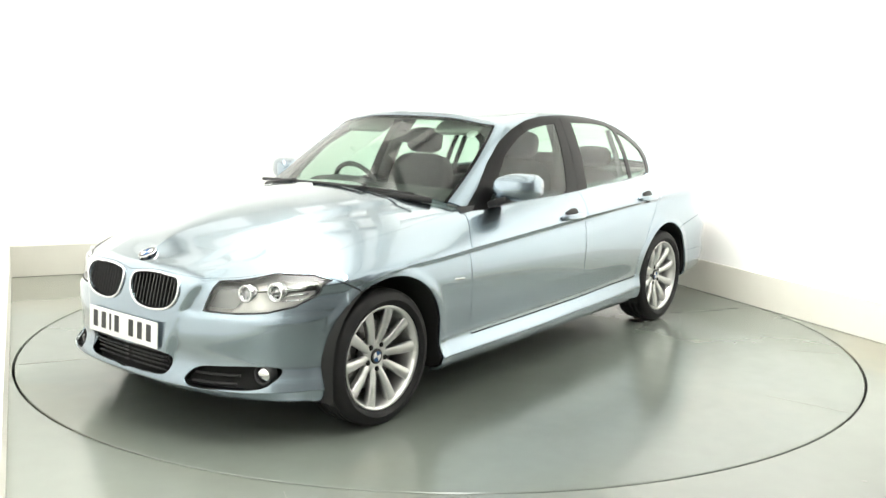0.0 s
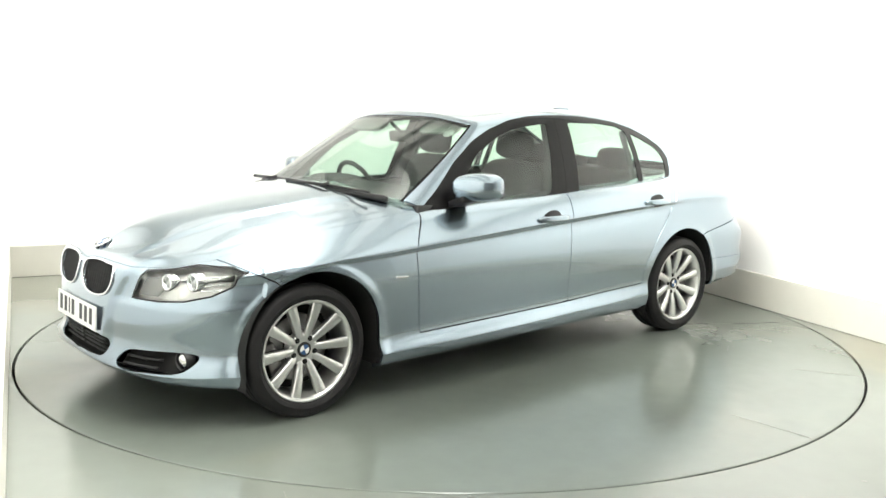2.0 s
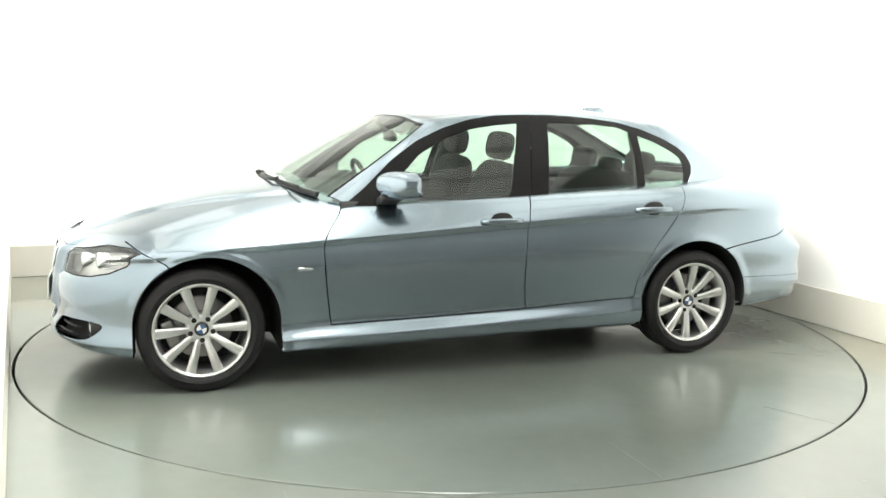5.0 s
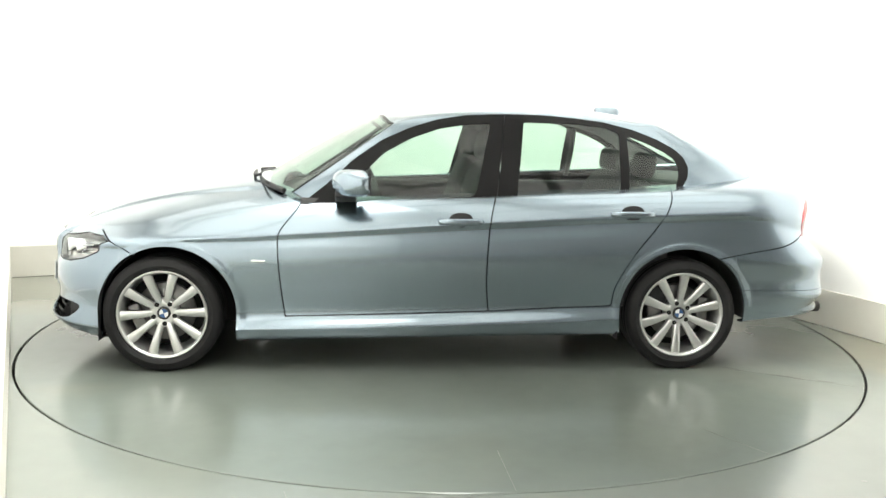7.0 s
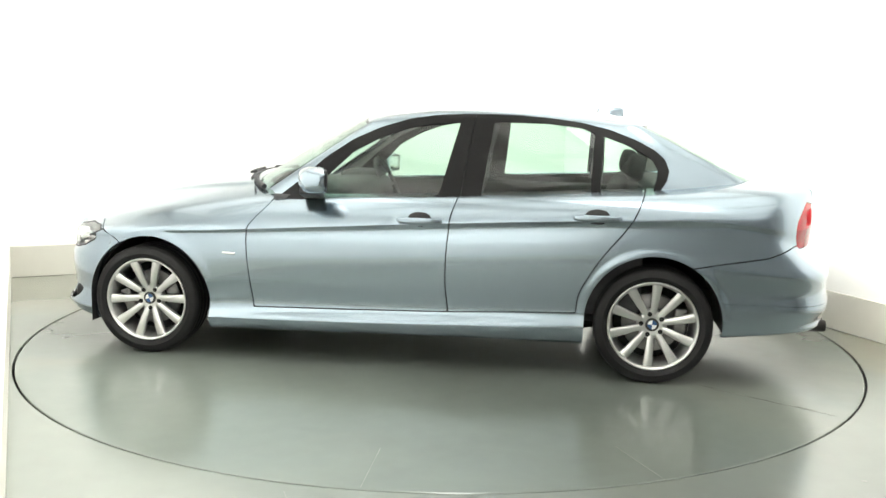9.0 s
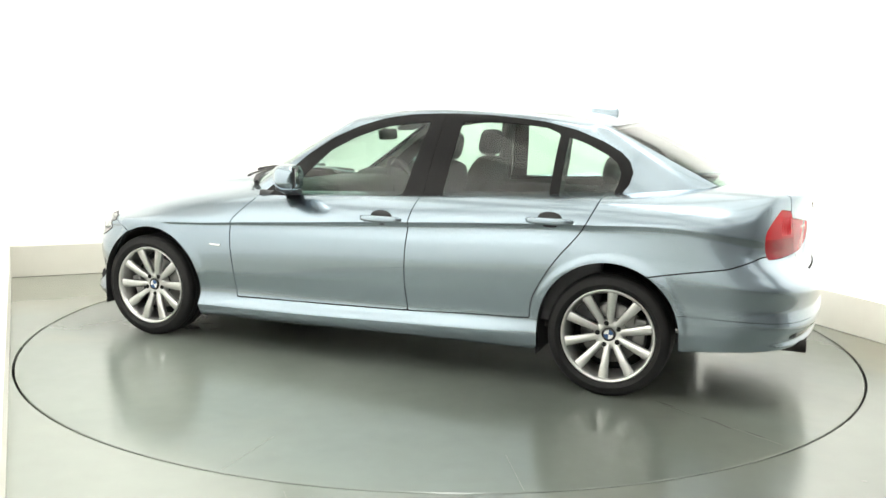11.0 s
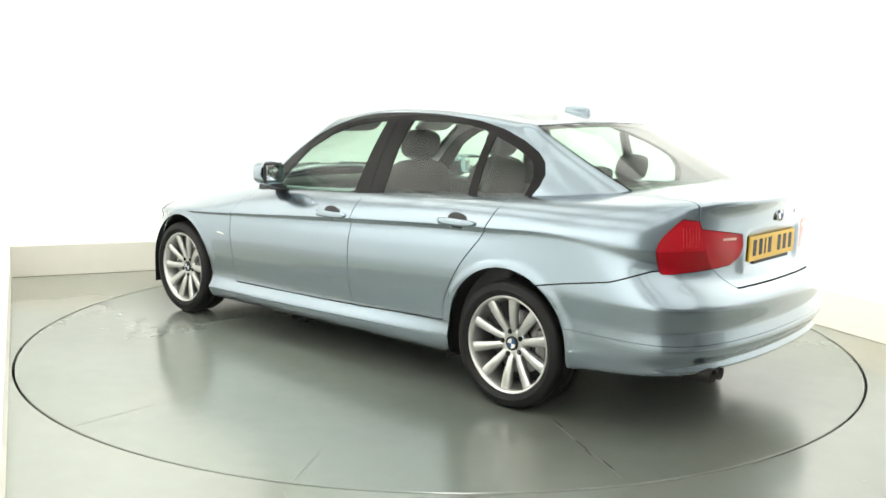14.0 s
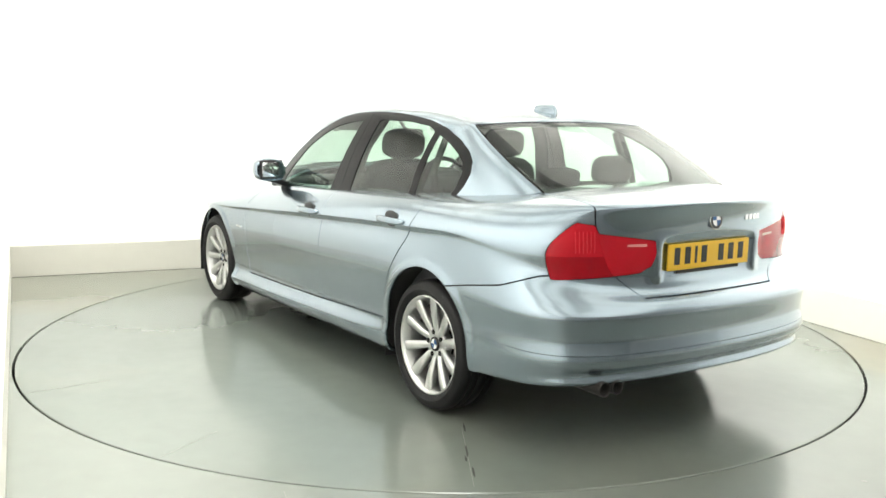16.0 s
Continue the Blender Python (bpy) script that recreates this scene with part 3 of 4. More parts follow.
FRONT_DOOR = side_only(polygon(smooth_line(GAP_A) + [(0.2, 0.312)] + smooth_line(GAP_B)[::-1] + [(0.2, 1.05)]))
REAR_DOOR = side_only(polygon(smooth_line(GAP_B) + [(-0.65, 0.344)] + smooth_line(GAP_C)[::-1] + [(-0.9, 1.05)]))
FRONT_BUMPER = front_only(polygon([(2.5, 0.76), (1.80, 0.76), (1.70, 0.715), (1.653, 0.690), (1.54, 0.634), (1.45, 0.55), (1.45, 0.0), (2.5, 0.0)]), 1.3)
REAR_BUMPER = rear_only(polygon([(-1.45, 0.60), (-1.56, 0.618), (-1.70, 0.645), (-1.92, 0.682), (-1.985, 0.705), (-2.06, 0.735), (-2.17, 0.745), (-2.5, 0.745), (-2.5, 0), (-1.45, 0)]), -1.4)
HOOD_LID = front_only(polygon([(2.4, -0.9), (2.4, 0.9), (1.80, 0.70), (1.70, 0.655), (1.55, 0.70), (1.1, 0.722), (0.72, 0.722), (0.72, -0.722), (1.1, -0.722), (1.55, -0.70), (1.70, -0.655), (1.80, -0.70)], (0, 1)), 0.7)
HOOD_FRONT = curve((0.0, 0.674), (0.12, 0.688), (0.33, 0.684), (0.46, 0.680), (0.58, 0.694), (0.64, 0.712), (0.9, 0.74))
CABIN = polygon([(0.80, 0.0), (0.80, 0.45), (0.62, 0.70), (0.2, 0.735), (-0.35, 0.745), (-0.9, 0.738), (-1.35, 0.70), (-1.60, 0.62), (-1.80, 0.48), (-1.80, -0.48), (-1.60, -0.62), (-1.35, -0.70), (-0.9, -0.738), (-0.35, -0.745), (0.2, -0.735), (0.62, -0.70), (0.80, -0.45)], (0, 1))


def both(s):
    return s.joined(s.mirrored())


def pair(skin, name, material, label="", lip=0.012, parent=None):
    """A part of the left side and its mirror image."""
    return [s.put(name, material, parent or CAR, label, lip) for s in (skin, skin.mirrored())]


KIDNEY = [(0.030, 0.625), (0.040, 0.664), (0.105, 0.680), (0.240, 0.680), (0.326, 0.665), (0.340, 0.612), (0.308, 0.562), (0.235, 0.538), (0.105, 0.541), (0.052, 0.572)]
LOW_GRILLE = [(-0.05, 0.364), (0.04, 0.366), (0.12, 0.372), (0.215, 0.370), (0.290, 0.358), (0.303, 0.335), (0.287, 0.278), (0.185, 0.263), (0.06, 0.262), (-0.05, 0.262)]
FOG_HOLE = [(0.388, 0.275), (0.420, 0.318), (0.545, 0.335), (0.679, 0.337), (0.723, 0.325), (0.718, 0.285), (0.693, 0.256), (0.562, 0.247), (0.418, 0.248)]
HEADLAMP = [(0.440, 0.553), (0.584, 0.553), (0.684, 0.560), (0.755, 0.583), (0.795, 0.62), (0.820, 0.681), (0.755, 0.700), (0.642, 0.704), (0.601, 0.690), (0.559, 0.681), (0.486, 0.674)]
TAIL_LAMP = [(1.018, 0.722), (1.018, 1.0), (0.690, 0.955), (0.640, 0.946), (0.600, 0.940), (0.584, 0.906), (0.46, 0.890), (0.334, 0.872), (0.326, 0.815), (0.343, 0.768), (0.393, 0.740), (0.538, 0.730), (0.698, 0.722)]
TAIL_EDGE = curve((0.70, -2.105), (0.74, -2.080), (0.80, -2.070), (0.86, -2.077), (0.90, -2.098), (0.95, -2.13), (1.0, -2.165))
BOOT_EDGE = curve((0.60, 0.385), (0.645, 0.405), (0.70, 0.47), (0.75, 0.525), (0.80, 0.555), (0.90, 0.588), (0.95, 0.60), (1.0, 0.60), (1.1, 0.57))


def tail_field(v, uv=None):
    a = np.stack([v[:, 0], np.abs(v[:, 1]), v[:, 2]], 1)
    return np.maximum(np.maximum(polygon(TAIL_LAMP, (1, 2))(a), v[:, 0] - TAIL_EDGE(v[:, 2])), v[:, 0] + 1.8)


def boot_field(v, uv=None):
    return np.maximum(np.maximum(np.abs(v[:, 1]) - BOOT_EDGE(v[:, 2]), 0.645 - v[:, 2]), v[:, 0] + 1.75)


def place_on(skin, a, b, axes, sign):
    """The point of the skin at (a, b) over two axes, on the side of that sign along the third; and the normal."""
    other = ({0, 1, 2} - set(axes)).pop()
    ok = skin.v[:, other] * sign > 0.2
    v, n = skin.v[ok], skin.n[ok]
    d = (v[:, axes[0]] - a) ** 2 + (v[:, axes[1]] - b) ** 2
    i = np.argsort(d)[:4]
    w = 1 / (d[i] + 1e-6)
    w /= w.sum()
    p, q = (v[i] * w[:, None]).sum(0), (n[i] * w[:, None]).sum(0)
    p[axes[0]], p[axes[1]] = a, b
    return Vector(p), Vector(q).normalized()


def follow(skin, pts, radius, name, material, axes, sign, closed=True, out=0.0, parent=None, label="", flip=False):
    """A bead of that radius along points laid on the skin."""
    line = []
    for a, b in pts:
        p, q = place_on(skin, a, b, axes, sign)
        p = p + q * out
        if flip:
            p.y = -p.y
        line.append(p)
    bm = bmesh.new()
    tube(bm, line, radius, 8, closed)
    return part(name, bm, material, parent or CAR, label)


def open_cut(s, f):
    return s.split(lambda v, uv: f(v), 0.0)


def body_parts():
    s = lower_body()
    raw = s
    s = s.cut(lambda v, uv: -np.maximum(CABIN(v), 0.84 - v[:, 2]))
    s = s.cut(lambda v, uv: -arch(ARCH_F)(v))
    s = s.cut(lambda v, uv: -arch(ARCH_R)(v))
    # openings of the nose and the tail
    fr = lambda pts: front_only(polygon(rounded(pts, 4), (1, 2)), 1.5)
    s, kid = s.split(fr(KIDNEY), 0.0)
    s, low = s.split(fr(LOW_GRILLE), 0.0)
    s, fog = s.split(fr(FOG_HOLE), 0.0)
    s, hl = s.split(front_only(polygon(HEADLAMP, (1, 2)), 1.5), 0.0015)
    s, tl = s.split(tail_field, 0.0015)
    full = s
    rest, hood = s.split(lambda v, uv: np.maximum(HOOD_LID(v), HOOD_FRONT(np.abs(v[:, 1])) - v[:, 2] + 0.0025), 0.0008)
    both(hood).put("bonnet", PAINT, CAR)
    rest, fd = rest.split(FRONT_DOOR, GAP)
    doors = pair(fd, "front_door", PAINT)
    rest, rd = rest.split(REAR_DOOR, GAP)
    doors += pair(rd, "rear_door", PAINT)
    rest, fb = rest.split(FRONT_BUMPER, GAP)
    both(fb).put("front_bumper", PAINT, CAR)
    rest, boot = rest.split(boot_field, GAP)
    both(boot).put("boot_lid", PAINT, CAR)
    rest, rb = rest.split(REAR_BUMPER, GAP)
    up, lowb = rb.split(lambda v, uv: v[:, 2] - 0.438 - 0.012 * (v[:, 0] + 2.3), 0.0012)
    both(lowb).put("rear_bumper_skirt", PAINT, CAR)
    both(up).put("rear_bumper", PAINT, CAR)
    rest, wing = rest.split(lambda v, uv: np.maximum(0.6 - v[:, 0], 0.30 - v[:, 2]), 0.0)
    pair(wing, "front_wing", PAINT, lip=0.02)
    both(rest).put("body_shell", PAINT, CAR, lip=0.02)
    both(full.moved(-0.028)).put("inner_shell", DARK, CAR, "", 0)
    # lamps
    for sk in (hl, hl.mirrored()):
        lamp = sk.put("headlight", LENS, CAR, "clear headlight lens over twin round lamps", 0)
        lamp.visible_shadow = False
        sk.moved(-0.045).put("housing", LAMP_GREY, lamp, "grey headlight housing", -0.043)
        sg = 1 if sk.v[:, 1].mean() > 0 else -1
        for y, z, r in ((0.592, 0.630, 0.031), (0.688, 0.637, 0.034)):
            p, q = place_on(raw, y, z, (1, 2), 1)
            bm = bmesh.new()
            lathe(bm, [(r + 0.004, -0.05), (r + 0.006, -0.004), (r, 0.0), (r - 0.006, -0.004), (r - 0.012, -0.02), (r * 0.62, -0.035)], 32, "X")
            m = Matrix.Translation((p.x - 0.018, sg * p.y, p.z)) @ Matrix.Rotation(radians(sg * 12), 4, "Z")
            bmesh.ops.transform(bm, matrix=m, verts=bm.verts)
            part("lamp_ring", bm, CHROME, lamp, "bright round lamp ring")
            bm = bmesh.new()
            lathe(bm, [(r * 0.7, -0.036), (r * 0.6, -0.022), (r * 0.35, -0.012), (0.0005, -0.008)], 32, "X")
            bmesh.ops.transform(bm, matrix=m, verts=bm.verts)
            part("bulb_lens", bm, LAMP_DARK, lamp, "clear bulb lens")
        edge = np.array([p for a, b in zip(HEADLAMP, HEADLAMP[1:] + HEADLAMP[:1]) for p in np.linspace(a, b, 6)[:-1]])
        follow(raw, edge.tolist(), 0.0042, "lens_seal", BLACK, (1, 2), 1, True, -0.001, lamp, "black rubber lens seal", sg < 0)
        # smoky inner panel of the reflector, beside the round lamps
        sk.cut(polygon([(sg * 0.445, 0.568), (sg * 0.560, 0.568), (sg * 0.585, 0.60), (sg * 0.575, 0.668), (sg * 0.49, 0.662)], (1, 2))).moved(-0.030).put("reflector_panel", LAMP_SMOKE, lamp, "smoky grey reflector panel", 0)
        for k in range(5):
            bm = bmesh.new()
            pts = []
            for y in np.linspace(0.72, 0.782, 5):
                z = 0.603 + 0.018 * k + 0.10 * max(y - 0.72, 0)
                p, q = place_on(raw, y, z, (1, 2), 1)
                p = p - q * 0.022
                pts.append((p.x, sg * p.y, p.z))
            tube(bm, pts, 0.0035, 6)
            part("reflector_rib", bm, CHROME, lamp)
    for sk in (tl, tl.mirrored()):
        outer, inner = sk.split(lambda v, uv: np.abs(v[:, 1]) - BOOT_EDGE(v[:, 2]), 0.0015)
        lower, upper = outer.split(lambda v, uv: 0.815 - v[:, 2], 0.0005)
        lamp = lower.put("tail_light", RED_DARK, CAR, "red wraparound tail light")
        upper.put("upper_lens", RED, lamp, "bright red ribbed upper lens")
        lamp2 = inner.put("boot_light", RED, CAR, "red lamp on the boot lid")
        rev = inner.cut(polygon([(0.37, 0.862), (0.37, 0.848), (0.465, 0.852), (0.465, 0.866)], (1, 2)) if sk is tl else polygon([(-0.37, 0.862), (-0.37, 0.848), (-0.465, 0.852), (-0.465, 0.866)], (1, 2)))
        rev.moved(0.0015).put("reversing_lens", PINK, lamp2, "pale reversing lamp", 0)
        sg = 1 if sk is tl else -1
        for y in np.linspace(0.602, 0.672, 6):      # fine vertical ribs of the upper lens
            a, q = place_on(raw, y, 0.83, (1, 2), -1)
            b, q2 = place_on(raw, y, 0.915, (1, 2), -1)
            bm = bmesh.new()
            tube(bm, [Vector((p.x, sg * p.y, p.z)) for p in (a, (a + b) / 2 + (q + q2) * 0.001, b)], 0.0022, 6)
            part("lens_rib", bm, RED_RIB, lamp)
    # kidney grilles
    for sk in (kid, kid.mirrored()):
        sg = 1 if sk.v[:, 1].mean() > 0 else -1
        g = sk.moved(-0.045).put("kidney_grille", DARK, CAR, "black kidney grille in a chrome frame", -0.044)
        follow(raw, rounded(KIDNEY, 4), 0.0055, "frame", CHROME, (1, 2), 1, True, 0.004, g, "chrome frame", sg < 0)
        f = polygon(rounded(KIDNEY, 4))
        for y in np.linspace(0.05, 0.32, 13):
            zz = [z for z in np.linspace(0.53, 0.70, 60) if f(np.array([[y, 0, z]]))[0] < -0.004]
            if len(zz) < 4:
                continue
            a, qa = place_on(raw, y, zz[0], (1, 2), 1)
            b, qb = place_on(raw, y, zz[-1], (1, 2), 1)
            bm = bmesh.new()
            for p0, q0 in ((a, qa), (b, qb)):
                p0.y *= sg
            top, bot = b - Vector((0.012, 0, 0)), a - Vector((0.012, 0, 0))
            mid = (top + bot) / 2
            ang = math.atan2(top.x - bot.x, top.z - bot.z)
            box(bm, (0.022, 0.006, (top - bot).length), mid, Matrix.Rotation(ang, 3, "Y"), 0.002, 1)
            part("slat", bm, BLACK, g, smooth=False)
    low = both(low)
    g = low.moved(-0.06).put("lower_grille", DARK, CAR, "black lower air intake", -0.058)
    for z in np.linspace(0.278, 0.355, 5):
        follow(raw, [(y, z) for y in np.linspace(0.0, 0.28, 9)], 0.004, "bar", BLACK, (1, 2), 1, False, -0.03, g)
        follow(raw, [(y, z) for y in np.linspace(0.0, 0.28, 9)], 0.004, "bar", BLACK, (1, 2), 1, False, -0.03, g, "", True)
    for sk in (fog, fog.mirrored()):
        sg = 1 if sk.v[:, 1].mean() > 0 else -1
        g = sk.moved(-0.055).put("side_intake", DARK, CAR, "black bumper intake with a round fog lamp", -0.054)
        for z in (0.276, 0.305):
            follow(raw, [(y, z) for y in np.linspace(0.41, 0.60, 7)], 0.006, "bar", BLACK, (1, 2), 1, False, -0.028, g, "", sg < 0)
        p, q = place_on(raw, 0.668, 0.300, (1, 2), 1)
        m = Matrix.Translation((p.x - 0.012, sg * p.y, p.z)) @ Matrix.Rotation(radians(sg * 14), 4, "Z")
        bm = bmesh.new()
        lathe(bm, [(0.044, -0.05), (0.042, -0.006), (0.037, -0.002), (0.033, -0.008)], 32, "X")
        bmesh.ops.transform(bm, matrix=m, verts=bm.verts)
        lamp = part("fog_lamp", bm, BLACK, g, "black fog lamp ring")
        bm = bmesh.new()
        lathe(bm, [(0.034, -0.012), (0.026, -0.004), (0.012, -0.001), (0.0005, 0.0)], 32, "X")
        bmesh.ops.transform(bm, matrix=m, verts=bm.verts)
        part("fog_lens", bm, CHROME, lamp, "clear fog lamp lens")
    return raw


DLO = [(0.70, 0.86), (0.665, 0.885), (0.55, 0.975), (0.40, 1.113), (0.25, 1.216), (0.10, 1.284), (-0.06, 1.333), (-0.21, 1.356), (-0.36, 1.364), (-0.51, 1.366), (-0.66, 1.362), (-0.81, 1.350), (-0.97, 1.331), (-1.13, 1.294), (-1.27, 1.242), (-1.365, 1.192), (-1.414, 1.148), (-1.436, 1.093), (-1.424, 1.038), (-1.388, 0.985), (-1.365, 0.90), (-0.3, 0.85)]
PANE_F = [(0.50, 0.89), (0.42, 0.975), (0.24, 1.152), (0.09, 1.232), (-0.06, 1.284), (-0.2, 1.306), (-0.335, 1.318), (-0.245, 0.93)]
PANE_R = [(-0.518, 1.325), (-0.465, 0.92), (-1.035, 0.93), (-1.05, 1.275), (-0.98, 1.303), (-0.8, 1.322)]
PANE_Q = [(-1.095, 1.262), (-1.085, 0.93), (-1.335, 0.94), (-1.372, 1.04), (-1.378, 1.09), (-1.355, 1.14), (-1.30, 1.178), (-1.2, 1.226)]


def cabin_parts():
    s = upper_body()
    side = lambda f: side_only(lambda v: np.maximum(f(v), v[:, 2] * 0 - 1), 0.5)
    rest, dlo = s.split(side(polygon(DLO)), 0.0005)
    for name, pane in (("front_door_glass", PANE_F), ("rear_door_glass", PANE_R), ("quarter_glass", PANE_Q)):
        dlo, g = dlo.split(side(polygon(pane)), 0.0)
        for ob in pair(g.moved(-0.006), name, GLASS, "", 0):
            ob.visible_shadow = False
    fore, aft = dlo.split(lambda v, uv: v[:, 0] + 0.365 + 0.13 * (v[:, 2] - 0.97), 0.0014)
    pair(aft.moved(-0.002), "rear_door_frame", GLOSS, "black rear door window surround", 0.005)
    pair(fore.moved(-0.002), "window_frame", GLOSS, "black window surround and door pillars", 0.005)
    # screens, in the skin's own parameters: along the ring, and up the section
    uc = 2.0 / 11

    def screen(u0, u1, v0, v1, edge):
        return lambda v, uv: np.maximum(np.maximum(u0 - uv[:, 0], uv[:, 0] - u1) * 3.5, np.maximum(v0 - uv[:, 1], uv[:, 1] - v1) * 1.6) + edge
    vtop = 28.0 / 52
    rest, band = rest.split(screen(-1, uc * 0.985, -1.0, vtop - 0.02, 0.0), 0.001)
    band, ws = band.split(screen(-1, uc * 0.985, -1.0, vtop - 0.02, 0.022), 0.0)
    both(ws.moved(-0.004)).put("windscreen", GLASS, CAR, "clear windscreen", 0).visible_shadow = False
    both(band.moved(-0.004)).put("windscreen_border", GLOSS, CAR, "black windscreen border", 0.01)
    rest, band = rest.split(screen(1 - uc * 1.02, 2, -1.0, vtop - 0.01, 0.0), 0.001)
    band, rw = band.split(screen(1 - uc * 1.02, 2, -1.0, vtop - 0.01, 0.018), 0.0)
    both(rw.moved(-0.004)).put("rear_window", GLASS, CAR, "clear rear window", 0).visible_shadow = False
    both(band.moved(-0.004)).put("rear_window_border", GLOSS, CAR, "black rear window border", 0.01)
    both(rest).put("roof", PAINT, CAR)
    inner = rest.moved(-0.03)
    both(Skin(inner.v, -inner.n, inner.uv, inner.f[:, ::-1])).put("headlining", LINING, CAR, "pale grey headlining", 0)


RAW = body_parts()
cabin_parts()


# ---- wheels ----
def tapered(bm, x0, x1, w0, w1, y0, y1, depth):
    """A spoke along +x from x0 to x1, its face at y0 to y1, with rounded edges."""
    n = 9
    rows = []
    for i in range(n):
        k = i / (n - 1)
        x, w, y = x0 + (x1 - x0) * k, w0 + (w1 - w0) * k, y0 + (y1 - y0) * k + 0.006 * math.sin(math.pi * k)
        rows.append([bm.verts.new(co) for co in ((x, y - depth, -w * 0.8), (x, y - 0.006, -w), (x, y, -w + 0.005), (x, y + 0.0015, 0), (x, y, w - 0.005), (x, y - 0.006, w), (x, y - depth, w * 0.8))])
    for a, b in zip(rows, rows[1:]):
        for i in range(6):
            bm.faces.new((a[i], a[i + 1], b[i + 1], b[i]))


def wheel(front):
    w = new("front_wheel" if front else "rear_wheel")
    w.parent = CAR
    bm = bmesh.new()
    lathe(bm, [(0.222, -0.085), (0.234, -0.108), (0.27, -0.112), (0.297, -0.098), (0.3045, -0.08), (0.305, -0.052), (0.300, -0.050), (0.300, -0.044), (0.305, -0.042), (0.305, -0.003), (0.300, -0.001), (0.300, 0.005), (0.305, 0.007), (0.305, 0.036), (0.300, 0.038), (0.300, 0.044), (0.3045, 0.046), (0.3035, 0.066), (0.300, 0.079), (0.292, 0.090), (0.288, 0.0925), (0.284, 0.0945), (0.270, 0.1005), (0.262, 0.102), (0.259, 0.104), (0.256, 0.102), (0.245, 0.098), (0.236, 0.091), (0.2305, 0.080)], 96)
    part("tyre", bm, RUBBER, w, "black road tyre")
    bm = bmesh.new()
    lathe(bm, [(0.231, 0.078), (0.2325, 0.084), (0.2315, 0.089), (0.227, 0.0895), (0.220, 0.083), (0.214, 0.070), (0.206, 0.04), (0.198, -0.06), (0.212, -0.09)], 96)
    rim = part("rim", bm, ALLOY, w, "silver ten-spoke alloy rim")
    bm0 = bmesh.new()
    tapered(bm0, 0.045, 0.222, 0.0150, 0.0265, 0.040, 0.074, 0.034)
    me = bpy.data.meshes.new("spoke")
    bm0.to_mesh(me)
    bm0.free()
    me.materials.append(ALLOY)
    for p in me.polygons:
        p.use_smooth = True
    for k in range(10):
        o = new("spoke", me)
        o.parent = rim
        o.matrix_basis = Matrix.Rotation(radians(36 * k + 18), 4, "Y")
    bm = bmesh.new()
    lathe(bm, [(0.078, 0.0), (0.077, 0.030), (0.071, 0.040), (0.062, 0.043), (0.037, 0.044), (0.034, 0.042)], 48)
    part("hub", bm, ALLOY, rim)
    # five holes of the hub, their shade put in as matte dark discs
    for k in range(5):
        a = -radians(72 * k)
        bm = bmesh.new()
        lathe(bm, [(0.0125, 0.042), (0.0120, 0.0462), (0.0005, 0.0464)], 16)
        bmesh.ops.translate(bm, vec=(0.056 * math.cos(a), 0, 0.056 * math.sin(a)), verts=bm.verts)
        part("bolt_hole", bm, DARK, rim, "dark disc for a shaded hole in the hub")
    bm = bmesh.new()
    lathe(bm, [(0.034, 0.042), (0.034, 0.0475), (0.031, 0.049), (0.0225, 0.0495)], 40)
    part("cap_ring", bm, INK, rim, "black centre cap ring")
    for q in range(4):
        bm = bmesh.new()
        vs = [bm.verts.new((0, 0.050, 0))] + [bm.verts.new((0.0235 * math.cos(radians(90 * q + 90 * i / 8)), 0.0495, 0.0235 * math.sin(radians(90 * q + 90 * i / 8)))) for i in range(9)]
        for i in range(1, 9):
            bm.faces.new((vs[0], vs[i + 1], vs[i]))
        part("cap_quarter", bm, BLUE if q % 2 else WHITE, rim, "blue cap quarter" if q % 2 else "white cap quarter")
    bm = bmesh.new()
    lathe(bm, [(0.075, -0.01), (0.152, -0.01), (0.154, -0.014), (0.154, -0.034), (0.075, -0.034)], 64)
    part("brake_disc", bm, STEEL, w, "grey steel brake disc")
    bm = bmesh.new()
    lathe(bm, [(0.02, 0.005), (0.075, 0.0), (0.080, -0.012), (0.196, -0.055), (0.197, -0.07)], 64)
    part("brake_shield", bm, DARK, w)
    bm = bmesh.new()
    box(bm, (0.062, 0.075, 0.15), (0.142 if front else -0.142, -0.02, 0.02), None, 0.014, 3)
    part("caliper", bm, STEEL, w, "grey brake caliper")
    return w


for x, y in ((1.38, 0.775), (-1.38, 0.778)):
    for sgn in (1, -1):
        wheel(x > 0).matrix_basis = pose(x, sgn * y, 0.305, 0, 20.5 if x > 0 else -4, 0 if sgn > 0 else 180)
        # dark liner of the arch
        c = ARCH_F if x > 0 else ARCH_R
        bm = bmesh.new()
        n = 40
        rows = []
        for yy in (0.42, 0.70, 0.876):
            row = []
            for i in range(n + 1):
                a = math.pi * i / n
                row.append(bm.verts.new((c[0] + 0.352 * math.cos(a), sgn * yy, c[1] + 0.352 * math.sin(a))))
            rows.append([bm.verts.new((c[0] + 0.352, sgn * yy, 0.17))] + row + [bm.verts.new((c[0] - 0.352, sgn * yy, 0.17 if x > 0 else 0.285))])
        for a, b in zip(rows, rows[1:]):
            for i in range(n + 2):
                bm.faces.new((a[i], a[i + 1], b[i + 1], b[i]))
        bm.faces.new(rows[0])
        part("arch_liner", bm, DARK, CAR, "black wheel arch liner")

